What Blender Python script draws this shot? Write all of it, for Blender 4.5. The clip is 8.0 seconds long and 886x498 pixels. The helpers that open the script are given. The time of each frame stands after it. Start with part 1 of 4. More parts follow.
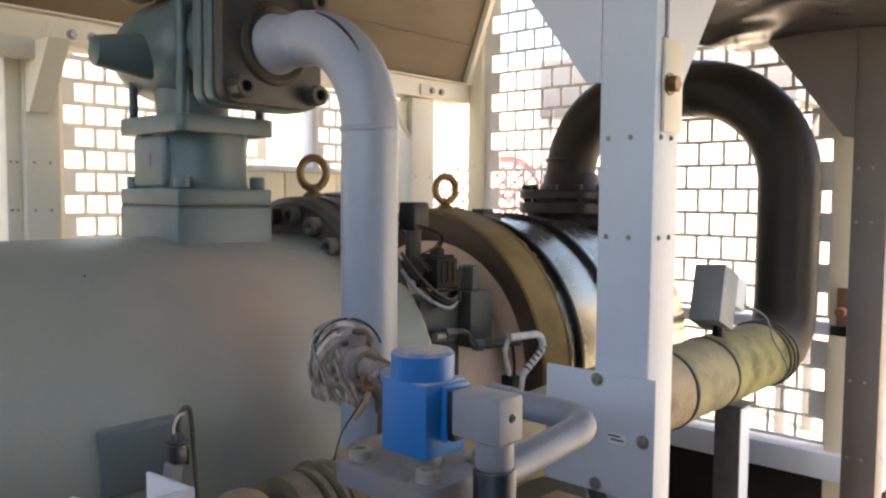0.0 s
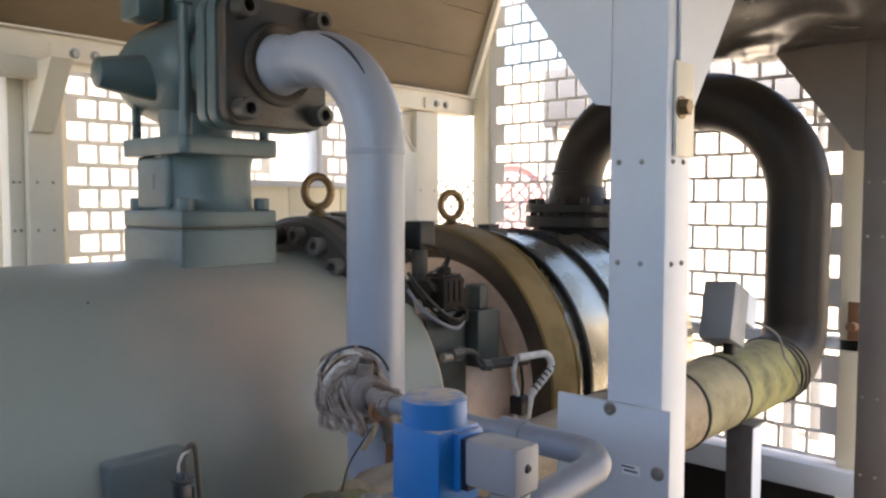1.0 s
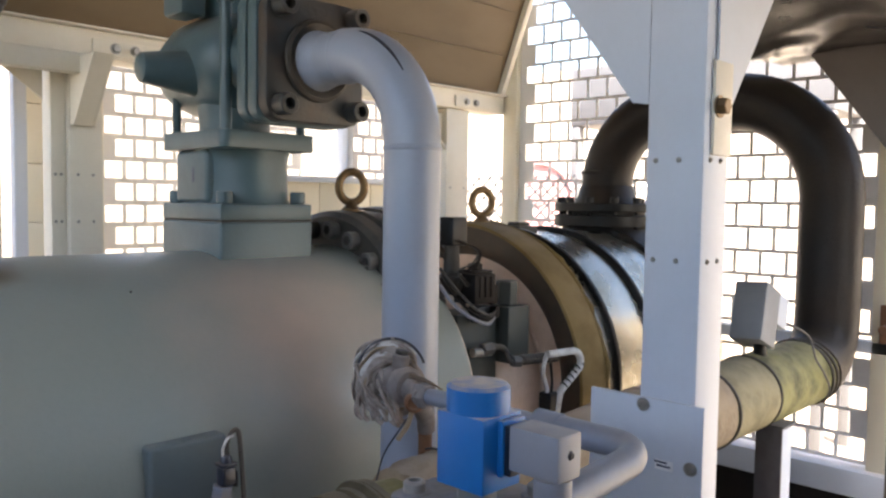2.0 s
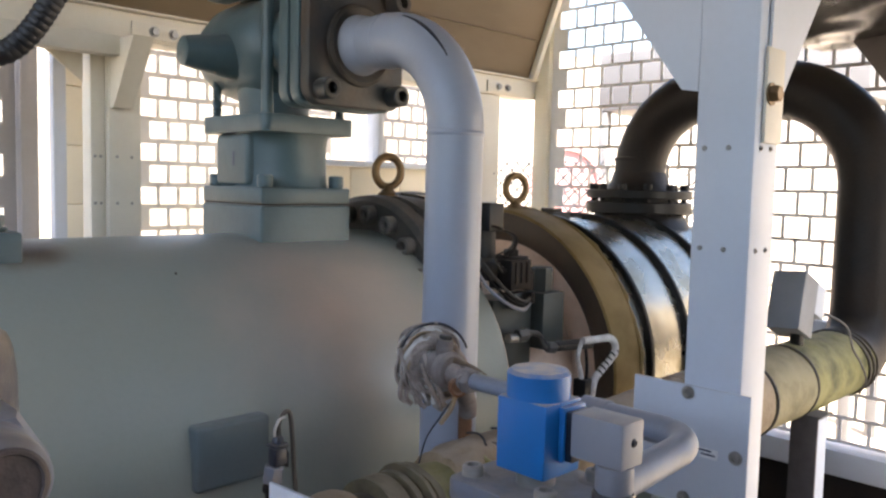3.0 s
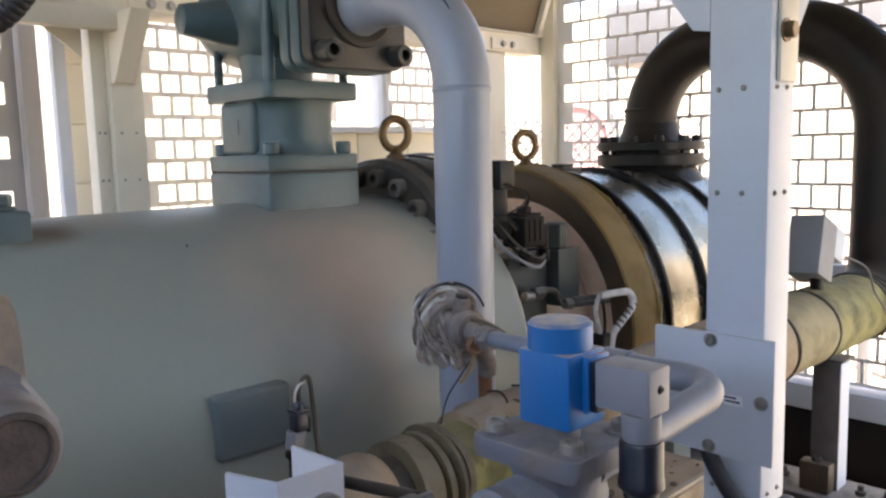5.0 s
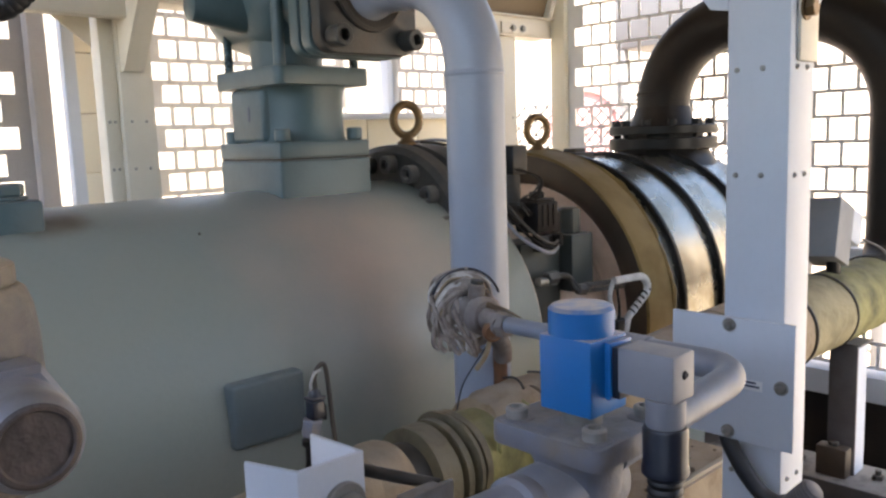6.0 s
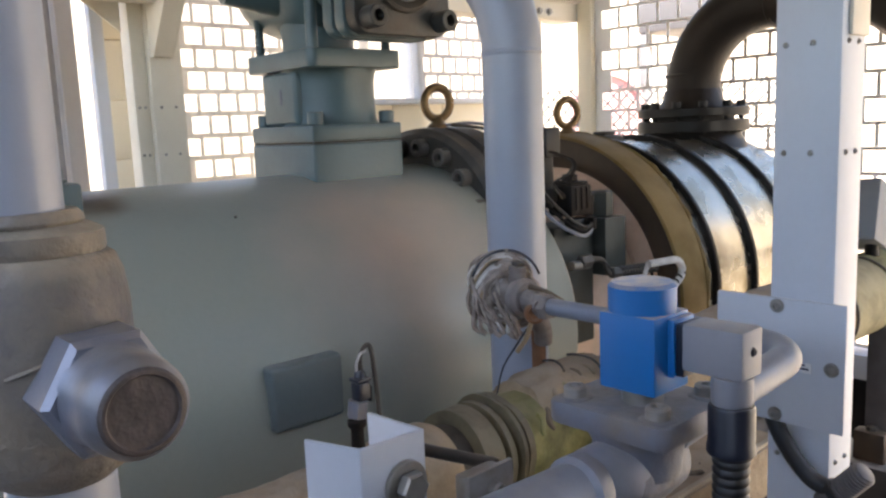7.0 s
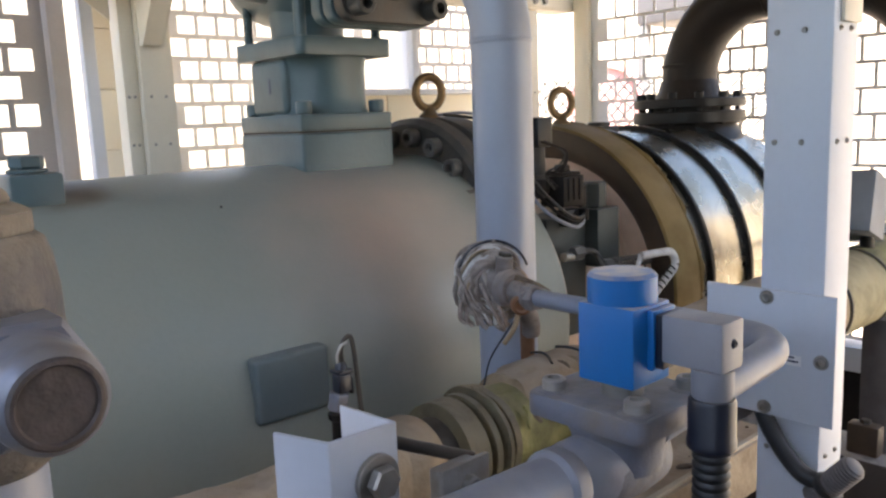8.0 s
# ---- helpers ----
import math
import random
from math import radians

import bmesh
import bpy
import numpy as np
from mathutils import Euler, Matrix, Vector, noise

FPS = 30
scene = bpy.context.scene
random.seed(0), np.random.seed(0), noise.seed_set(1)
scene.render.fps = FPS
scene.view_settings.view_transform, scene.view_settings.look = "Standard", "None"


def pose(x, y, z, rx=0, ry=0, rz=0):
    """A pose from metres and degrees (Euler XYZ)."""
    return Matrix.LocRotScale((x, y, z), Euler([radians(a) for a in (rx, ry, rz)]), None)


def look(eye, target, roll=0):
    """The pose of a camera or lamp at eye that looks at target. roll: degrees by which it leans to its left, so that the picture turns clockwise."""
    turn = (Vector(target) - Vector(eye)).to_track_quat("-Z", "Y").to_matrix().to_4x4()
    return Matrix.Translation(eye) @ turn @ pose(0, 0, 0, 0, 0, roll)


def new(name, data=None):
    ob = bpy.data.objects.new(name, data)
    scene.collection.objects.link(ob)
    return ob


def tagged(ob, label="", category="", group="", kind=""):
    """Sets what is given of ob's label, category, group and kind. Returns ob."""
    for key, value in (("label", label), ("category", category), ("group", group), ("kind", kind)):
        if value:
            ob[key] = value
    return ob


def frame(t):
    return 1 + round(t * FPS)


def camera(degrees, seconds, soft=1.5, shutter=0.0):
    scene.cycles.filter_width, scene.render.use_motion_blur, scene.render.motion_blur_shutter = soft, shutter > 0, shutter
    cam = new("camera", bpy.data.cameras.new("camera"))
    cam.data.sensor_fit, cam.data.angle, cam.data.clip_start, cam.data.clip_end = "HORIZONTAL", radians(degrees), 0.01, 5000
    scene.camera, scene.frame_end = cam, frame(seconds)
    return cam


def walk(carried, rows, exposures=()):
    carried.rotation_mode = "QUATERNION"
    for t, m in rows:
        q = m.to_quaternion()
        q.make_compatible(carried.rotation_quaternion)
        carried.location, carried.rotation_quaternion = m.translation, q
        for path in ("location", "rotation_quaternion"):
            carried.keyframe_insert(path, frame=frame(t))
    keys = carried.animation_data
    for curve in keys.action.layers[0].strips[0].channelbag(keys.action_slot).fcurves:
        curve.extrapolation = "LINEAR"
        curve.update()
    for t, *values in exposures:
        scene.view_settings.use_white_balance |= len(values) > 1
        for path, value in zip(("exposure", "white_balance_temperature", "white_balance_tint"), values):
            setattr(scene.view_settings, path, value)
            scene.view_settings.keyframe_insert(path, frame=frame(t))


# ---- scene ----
cam = camera(57.9, 8.0, soft=2.4)
PATH = [
    (0, (0.337, 0.266, 1.791), (1.824, 1.597, 1.664), 0.5),
    (0.5, (0.362, 0.304, 1.817), (1.859, 1.624, 1.684), 0.8),
    (1, (0.351, 0.289, 1.824), (1.833, 1.628, 1.712), 0.1),
    (1.2, (0.365, 0.291, 1.813), (1.824, 1.656, 1.713), 0.2),
    (2.3, (0.304, 0.292, 1.819), (1.736, 1.682, 1.676), 1.3),
    (2.5, (0.3, 0.303, 1.812), (1.712, 1.709, 1.646), 1.4),
    (3, (0.288, 0.319, 1.819), (1.693, 1.734, 1.664), 1.4),
    (3.5, (0.277, 0.325, 1.816), (1.641, 1.78, 1.661), 1.3),
    (4, (0.273, 0.321, 1.82), (1.642, 1.769, 1.653), 1.3),
    (4.5, (0.296, 0.327, 1.808), (1.686, 1.748, 1.589), -0.7),
    (6, (0.302, 0.349, 1.802), (1.66, 1.792, 1.53), -2.0),
    (6.5, (0.293, 0.365, 1.789), (1.635, 1.817, 1.487), -2.5),
    (7, (0.282, 0.384, 1.79), (1.604, 1.854, 1.491), -2.4),
    (7.5, (0.296, 0.374, 1.791), (1.618, 1.847, 1.504), -2.5),
    (8, (0.311, 0.382, 1.783), (1.631, 1.851, 1.465), -2.3),
]
walk(cam, [(t, look(eye, target, roll)) for t, eye, target, roll in PATH],
     [(0.0, 2.57, 7150, 11), (1.0, 2.57, 6800, 11), (2.5, 2.57, 6700, 12), (6.0, 2.6, 6750, 12), (8.0, 2.62, 6800, 12)])

# ---- world, sun, exposure ----
world = bpy.data.worlds.new("sky")
scene.world = world
world.use_nodes = True
wn = world.node_tree
sky = wn.nodes.new("ShaderNodeTexSky")
sky.sky_type, sky.sun_disc = "NISHITA", False
sky.sun_elevation, sky.sun_rotation = radians(56.3), radians(211.7)
sky.dust_density = 2.0
wn.links.new(sky.outputs[0], wn.nodes["Background"].inputs[0])
wn.nodes["Background"].inputs[1].default_value = 0.12
sun_data = bpy.data.lights.new("sun", "SUN")
sun_data.energy, sun_data.angle, sun_data.color = 5.0, radians(0.5), (1.0, 0.92, 0.8)
sun = new("sun", sun_data)
sun.matrix_world = look((-0.42 * 20, -0.68 * 20, 1.2 * 20), (0, 0, 0))


# ---- materials ----
def mat(name, color, rough=0.5, metal=0.0, second=None, mix=0.5, scale=6.0, bump=0.1, fine=90.0,
        dust=0.0, dust_color=(0.42, 0.36, 0.29), spec=0.5, coat=0.0, fine_mix=0.12, stretch=None):
    """Paint or metal with broad stains, fine grain, a little relief and dust on what faces up."""
    m = bpy.data.materials.new(name)
    m.use_nodes = True
    nt, ns = m.node_tree, m.node_tree.nodes
    p = ns["Principled BSDF"]
    p.inputs["Metallic"].default_value = metal
    p.inputs["Specular IOR Level"].default_value = spec
    p.inputs["Coat Weight"].default_value = coat
    geo = ns.new("ShaderNodeNewGeometry")
    src = geo.outputs["Position"]
    if stretch:
        mp = ns.new("ShaderNodeMapping")
        mp.inputs["Scale"].default_value = stretch
        nt.links.new(src, mp.inputs["Vector"])
        src = mp.outputs["Vector"]

    def tex(s, detail, rgh):
        n = ns.new("ShaderNodeTexNoise")
        n.inputs["Scale"].default_value, n.inputs["Detail"].default_value = s, detail
        n.inputs["Roughness"].default_value = rgh
        nt.links.new(src, n.inputs["Vector"])
        return n.outputs["Fac"]

    def blend(fac, a, b):
        n = ns.new("ShaderNodeMix")
        n.data_type = "RGBA"
        nt.links.new(fac, n.inputs[0])
        for sock, v in ((n.inputs[6], a), (n.inputs[7], b)):
            if isinstance(v, tuple):
                sock.default_value = (*v, 1)
            else:
                nt.links.new(v, sock)
        return n.outputs[2]

    def ramp(fac, lo, hi, top=1.0):
        n = ns.new("ShaderNodeMapRange")
        n.inputs[1].default_value, n.inputs[2].default_value, n.inputs[4].default_value = lo, hi, top
        nt.links.new(fac, n.inputs[0])
        return n.outputs[0]

    second = second or tuple(c * 0.72 for c in color)
    broad, grain = tex(scale, 5, 0.6), tex(fine, 3, 0.6)
    col = blend(ramp(broad, 0.42, 0.72, mix), color, second)
    col = blend(ramp(grain, 0.45, 0.8, fine_mix), col, tuple(c * 0.5 for c in color))
    if dust:
        sep = ns.new("ShaderNodeSeparateXYZ")
        nt.links.new(geo.outputs["Normal"], sep.inputs[0])
        up = ramp(sep.outputs[2], 0.25, 0.95, dust)
        mul = ns.new("ShaderNodeMath")
        mul.operation = "MULTIPLY"
        nt.links.new(up, mul.inputs[0])
        nt.links.new(ramp(tex(scale * 2.3, 4, 0.6), 0.2, 0.55), mul.inputs[1])
        col = blend(mul.outputs[0], col, dust_color)
    nt.links.new(col, p.inputs["Base Color"])
    rr = ns.new("ShaderNodeMapRange")
    rr.inputs[3].default_value, rr.inputs[4].default_value = max(rough - 0.12, 0.04), min(rough + 0.15, 1)
    nt.links.new(broad, rr.inputs[0])
    nt.links.new(rr.outputs[0], p.inputs["Roughness"])
    if bump:
        b = ns.new("ShaderNodeBump")
        b.inputs["Strength"].default_value, b.inputs["Distance"].default_value = bump, 0.004
        nt.links.new(grain, b.inputs["Height"])
        nt.links.new(b.outputs[0], p.inputs["Normal"])
    return m


M_BODY = mat("green grey machine paint", (0.225, 0.25, 0.22), 0.4, scale=1.7, second=(0.265, 0.258, 0.21), mix=0.7, dust=0.1, fine_mix=0.07, bump=0.1)


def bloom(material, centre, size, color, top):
    """A soft-edged patch of another colour round one place."""
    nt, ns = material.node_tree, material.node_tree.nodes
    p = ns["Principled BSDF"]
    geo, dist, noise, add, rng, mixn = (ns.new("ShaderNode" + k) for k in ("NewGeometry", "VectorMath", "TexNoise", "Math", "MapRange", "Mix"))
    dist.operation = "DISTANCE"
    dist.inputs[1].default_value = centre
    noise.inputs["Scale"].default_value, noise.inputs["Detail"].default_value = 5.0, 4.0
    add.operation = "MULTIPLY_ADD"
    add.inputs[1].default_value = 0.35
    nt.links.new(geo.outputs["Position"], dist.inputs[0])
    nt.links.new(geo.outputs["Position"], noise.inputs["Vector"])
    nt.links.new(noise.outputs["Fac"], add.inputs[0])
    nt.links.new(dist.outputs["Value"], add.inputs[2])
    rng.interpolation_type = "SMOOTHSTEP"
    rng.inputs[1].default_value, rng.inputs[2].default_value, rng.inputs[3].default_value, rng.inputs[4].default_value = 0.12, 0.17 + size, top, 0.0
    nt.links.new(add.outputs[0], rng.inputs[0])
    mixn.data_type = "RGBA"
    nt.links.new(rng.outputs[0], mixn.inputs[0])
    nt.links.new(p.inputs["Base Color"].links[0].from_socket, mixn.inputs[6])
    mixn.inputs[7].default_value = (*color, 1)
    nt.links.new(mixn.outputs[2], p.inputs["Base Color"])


# Warm bounce light near the pipe, painted into the body colour.
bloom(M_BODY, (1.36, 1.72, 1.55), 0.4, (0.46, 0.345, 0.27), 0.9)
# Rust-brown patch beside the boss.
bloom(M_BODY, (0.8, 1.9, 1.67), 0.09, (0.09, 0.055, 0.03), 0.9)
M_TEAL = mat("teal grey casting paint", (0.06, 0.102, 0.112), 0.42, scale=9, second=(0.05, 0.074, 0.074), dust=0.2, bump=0.2)
M_FLANGE = mat("dark grimy casting", (0.04, 0.036, 0.031), 0.5, scale=12, second=(0.095, 0.072, 0.048), mix=0.6, dust=0.12, bump=0.2, spec=0.3)
M_PIPE = mat("blue grey pipe paint", (0.3, 0.335, 0.4), 0.33, scale=5, second=(0.285, 0.295, 0.325), dust=0.2, fine_mix=0.06, bump=0.06)
# Blue of the sky light is mixed into this white.
M_WHITE = mat("off white steel paint with sky blue tint", (0.53, 0.565, 0.62), 0.45, scale=3, second=(0.47, 0.49, 0.52), mix=0.5, dust=0.4, fine_mix=0.06, bump=0.05)
M_FRAME = mat("cream white frame paint", (0.66, 0.61, 0.5), 0.5, scale=3, second=(0.56, 0.5, 0.4), mix=0.6, dust=0.4, fine_mix=0.07)
M_CREAM = mat("cream wall paint", (0.8, 0.72, 0.55), 0.6, scale=2.5, second=(0.72, 0.63, 0.46), fine_mix=0.06)
# East sheet is lightened to stand in for glare over its backlit bars.
M_MESH = mat("perforated steel paint lightened for glare", (0.82, 0.8, 0.78), 0.5, scale=4, second=(0.76, 0.74, 0.72), dust=0.2)
M_MESHN = mat("pale cream perforated steel paint", (0.72, 0.7, 0.66), 0.5, scale=4, second=(0.64, 0.62, 0.58), dust=0.2)
# Darker copy, so north bars keep their shade against the bright outside.
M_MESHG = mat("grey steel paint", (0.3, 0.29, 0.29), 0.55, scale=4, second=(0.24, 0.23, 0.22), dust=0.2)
M_CLOSE = mat("dark grey panel paint", (0.09, 0.092, 0.095), 0.6, scale=3, second=(0.07, 0.068, 0.066), dust=0.2)
M_POSTG = mat("steel paint browned for shade", (0.175, 0.148, 0.13), 0.5, scale=4, second=(0.13, 0.105, 0.09), dust=0.3)
M_LEDGE = mat("steel with shade painted dark and pale dusty top", (0.04, 0.033, 0.03), 0.6, scale=9, second=(0.07, 0.055, 0.045), dust=0.3, dust_color=(0.6, 0.57, 0.53))
M_STAND = mat("dark stand paint, grime and shade", (0.115, 0.104, 0.104), 0.55, scale=9, second=(0.06, 0.048, 0.044), mix=0.8, dust=0.15)
M_BLOCK = mat("grey green valve block", (0.05, 0.056, 0.05), 0.5, scale=14, second=(0.045, 0.04, 0.032), mix=0.8, dust=0.25, spec=0.3)
M_BOXG = mat("grey enamel box", (0.22, 0.225, 0.235), 0.5, scale=9, dust=0.3, fine_mix=0.05)
M_YELLOW = mat("ochre machine paint", (0.2, 0.136, 0.052), 0.65, scale=8, second=(0.11, 0.07, 0.018), mix=0.8, dust=0.0, spec=0.15)
M_RIM = mat("dark brown rim paint", (0.035, 0.023, 0.013), 0.55, scale=9, second=(0.075, 0.048, 0.028), mix=0.8, dust=0.1, bump=0.2)
M_PINK = mat("dusty brown casting", (0.72, 0.56, 0.44), 0.6, scale=9, second=(0.52, 0.37, 0.26), mix=0.7, dust=0.3, bump=0.3)
M_DARK = mat("dark brown casting rim", (0.011, 0.0085, 0.007), 0.6, scale=9, second=(0.03, 0.02, 0.014), dust=0.04, spec=0.15)
M_MOTOR = mat("shiny stained metal motor shell", (0.5, 0.47, 0.4), 0.25, 0.9, scale=6, second=(0.2, 0.17, 0.09), mix=0.9, dust=0.06, fine_mix=0.1, bump=0.05)
M_BLACK = mat("black paint", (0.007, 0.006, 0.0055), 0.4, scale=9, dust=0.04, spec=0.3)
M_RUBBER = mat("black rubber", (0.009, 0.0095, 0.011), 0.5, scale=20, dust=0.12)
M_UPIPE = mat("dark grey insulated pipe", (0.018, 0.015, 0.0135), 0.45, scale=5, second=(0.045, 0.03, 0.02), dust=0.12, bump=0.3, spec=0.25)
M_OLIVE = mat("weathered olive insulation", (0.23, 0.21, 0.065), 0.65, scale=16, second=(0.06, 0.055, 0.018), mix=1.0, dust=0.35, bump=0.5, dust_color=(0.36, 0.3, 0.21))
M_OLIVEB = mat("faded olive insulation", (0.27, 0.225, 0.115), 0.7, scale=12, second=(0.12, 0.1, 0.045), mix=0.95, dust=0.35, bump=0.5, dust_color=(0.36, 0.3, 0.21))
M_BEIGE = mat("dust covered beige insulation", (0.335, 0.25, 0.155), 0.8, scale=13, second=(0.17, 0.115, 0.065), mix=1.0, dust=0.55, bump=0.6, dust_color=(0.38, 0.31, 0.24))
M_COIL = mat("brown condenser fins", (0.13, 0.086, 0.04), 0.6, scale=3, second=(0.1, 0.065, 0.03), mix=0.7, bump=0.3, fine=160, stretch=(1, 1, 3))
M_BLUE = mat("bright blue plastic", (0.004, 0.135, 0.4), 0.42, scale=20, second=(0.004, 0.118, 0.34), mix=0.4, dust=0.95, fine_mix=0.05, bump=0.04)
M_GREYPL = mat("grey plastic", (0.23, 0.235, 0.265), 0.5, scale=20, second=(0.2, 0.19, 0.19), dust=0.6, fine_mix=0.06, bump=0.04)
M_NAVY = mat("dark navy plastic", (0.009, 0.012, 0.022), 0.4, scale=20, dust=0.15)
M_VALVE = mat("dusty grey valve casting", (0.14, 0.15, 0.185), 0.6, scale=22, second=(0.18, 0.15, 0.12), mix=0.9, dust=0.4, bump=0.35, dust_color=(0.34, 0.3, 0.26))
M_TUBE = mat("grey painted copper tube", (0.2, 0.225, 0.285), 0.4, scale=14, second=(0.19, 0.18, 0.17), dust=0.35, dust_color=(0.4, 0.36, 0.31))
M_STEEL = mat("dull zinc steel", (0.33, 0.32, 0.3), 0.42, 0.8, scale=30, second=(0.2, 0.17, 0.13), dust=0.3)
M_BRASS = mat("tarnished bronze eyebolt", (0.19, 0.12, 0.055), 0.42, 0.6, scale=25, second=(0.09, 0.055, 0.03), dust=0.15)
M_RING = mat("grimy olive brown coupling", (0.13, 0.105, 0.055), 0.6, scale=14, second=(0.06, 0.045, 0.025), mix=1.0, dust=0.25, bump=0.45)
M_TAPE = mat("white cable wrap", (0.6, 0.57, 0.53), 0.6, scale=40, second=(0.3, 0.26, 0.22), mix=0.7, dust=0.2)
M_RUST = mat("rusted steel", (0.2, 0.09, 0.04), 0.75, scale=25, second=(0.1, 0.05, 0.03), dust=0.2)
M_ROPE = mat("dirty white cord", (0.36, 0.305, 0.265), 0.85, scale=34, second=(0.11, 0.075, 0.055), mix=1.0, dust=0.3, fine=300, bump=0.4)
M_FOIL = mat("grey sheet metal ceiling", (0.13, 0.122, 0.115), 0.4, scale=3, second=(0.09, 0.085, 0.08), mix=0.7, fine_mix=0.05)
M_SHEET = mat("crumpled dark grey sheet", (0.06, 0.054, 0.05), 0.22, 0.35, scale=4, second=(0.035, 0.032, 0.03), mix=0.8, fine_mix=0.05)
M_NUT = mat("dull pewter nut", (0.2, 0.218, 0.275), 0.38, 0.4, scale=26, second=(0.15, 0.135, 0.12), mix=0.8, dust=0.4)
M_NUTFACE = mat("worn brown cap face", (0.06, 0.049, 0.047), 0.6, scale=90, second=(0.11, 0.088, 0.082), mix=0.9, bump=0.5)
M_FVALVE = mat("dusty beige valve body", (0.19, 0.165, 0.13), 0.55, scale=19, second=(0.07, 0.074, 0.09), mix=1.0, dust=0.7, bump=0.5, fine=150, dust_color=(0.42, 0.355, 0.26))
M_GROUND = mat("sunlit concrete ground", (0.44, 0.38, 0.3), 0.85, scale=0.7, second=(0.36, 0.31, 0.25), bump=0.4, fine=30)
M_FLOOR = mat("concrete floor darkened against bounce light", (0.07, 0.06, 0.05), 0.85, scale=2.0, second=(0.05, 0.042, 0.035), bump=0.4, fine=40)
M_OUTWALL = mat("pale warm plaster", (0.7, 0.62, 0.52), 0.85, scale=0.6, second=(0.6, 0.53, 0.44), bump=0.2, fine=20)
# Darker copy of the plaster, to lower the glare behind the north mesh.
M_OUTN = mat("tan plaster darkened against glare", (0.3, 0.275, 0.24), 0.85, scale=0.6, second=(0.22, 0.2, 0.175), bump=0.2, fine=20)
M_FENCE = mat("galvanised fence wire", (0.3, 0.3, 0.3), 0.5, 0.5, scale=3)
# Cowl red is lightened to stand in for sun glare.
M_OUTPINK = mat("red fan cowl paled by glare", (0.55, 0.31, 0.31), 0.6, scale=2, second=(0.48, 0.26, 0.255))
M_OUTDARK = mat("dark grey machine panel", (0.16, 0.16, 0.17), 0.6, scale=2)
M_PFL = mat("teal flange paint with grime and shadow", (0.03, 0.033, 0.032), 0.5, scale=11, second=(0.055, 0.036, 0.023), mix=0.9, dust=0.3, bump=0.3)
M_HEAD = mat("greasy grey screw head", (0.095, 0.088, 0.078), 0.5, scale=16, second=(0.06, 0.048, 0.038), mix=0.8, dust=0.25, bump=0.2)
M_DECK = mat("cream deck paint under dust", (0.46, 0.39, 0.29), 0.75, scale=11, second=(0.27, 0.205, 0.14), mix=0.8, dust=0.4, bump=0.4, dust_color=(0.5, 0.43, 0.33))
M_DEBRIS = mat("dry brown debris", (0.12, 0.085, 0.055), 0.9, scale=40, second=(0.3, 0.24, 0.17), bump=0.4)
M_CVALVE = mat("dust-caked valve casting", (0.2, 0.175, 0.165), 0.7, scale=24, second=(0.1, 0.075, 0.06), mix=0.9, dust=0.5, bump=0.5, dust_color=(0.42, 0.36, 0.31))
M_COVER = mat("dull green grey cover paint", (0.09, 0.118, 0.122), 0.42, scale=8, second=(0.11, 0.125, 0.12), dust=0.35, bump=0.1, dust_color=(0.34, 0.35, 0.32))
M_CLAMP = mat("dusty zinc bracket", (0.3, 0.285, 0.265), 0.5, 0.2, scale=24, second=(0.2, 0.165, 0.13), mix=0.8, dust=0.4, bump=0.3)
M_LABEL = mat("white paper label", (0.75, 0.75, 0.75), 0.6, scale=30, fine_mix=0.03, bump=0)
M_INK = mat("blue black ink", (0.04, 0.05, 0.09), 0.6, scale=30, fine_mix=0.03, bump=0)


# ---- mesh helpers ----
def box(bm, lo, hi, bev=0.0, seg=2):
    c = [(a + b) / 2 for a, b in zip(lo, hi)]
    s = [abs(b - a) for a, b in zip(lo, hi)]
    g = bmesh.ops.create_cube(bm, size=1.0, matrix=Matrix.Translation(c) @ Matrix.Diagonal((*s, 1)))
    if bev:
        es = list({e for v in g["verts"] for e in v.link_edges})
        bmesh.ops.bevel(bm, geom=es, offset=bev, segments=seg, affect="EDGES", profile=0.5)
    return bm


def frame_of(axis):
    a = Vector(axis).normalized()
    u = a.cross(Vector((0, 0, 1)))
    if u.length < 1e-3:
        u = Vector((1, 0, 0))
    u.normalize()
    return a, u, a.cross(u)


def lathe(bm, origin, axis, profile, seg=32, close=True):
    """Turned shape: profile rows of (way along the axis, radius)."""
    a, u, w = frame_of(axis)
    o = Vector(origin)
    rings = []
    for s, r in profile:
        if r < 1e-5:
            rings.append([bm.verts.new(o + a * s)])
        else:
            rings.append([bm.verts.new(o + a * s + (u * math.cos(k) + w * math.sin(k)) * r)
                          for k in (2 * math.pi * i / seg for i in range(seg))])
    for p, q in zip(rings, rings[1:]):
        for i in range(seg):
            j = (i + 1) % seg
            f = [p[i % len(p)], p[j % len(p)], q[j % len(q)], q[i % len(q)]]
            f = list(dict.fromkeys(f))
            if len(f) > 2:
                bm.faces.new(f)
    if close:
        for r in (rings[0], rings[-1]):
            if len(r) > 2:
                bm.faces.new(r)
    bmesh.ops.recalc_face_normals(bm, faces=bm.faces)
    return bm


def cyl(bm, a, b, r, seg=24, bev=0.0, r2=None):
    a, b = Vector(a), Vector(b)
    n = (b - a).length
    r2 = r if r2 is None else r2
    prof = [(0, r - bev), (bev, r), (n - bev, r2), (n, r2 - bev)] if bev else [(0, r), (n, r2)]
    return lathe(bm, a, b - a, prof, seg)


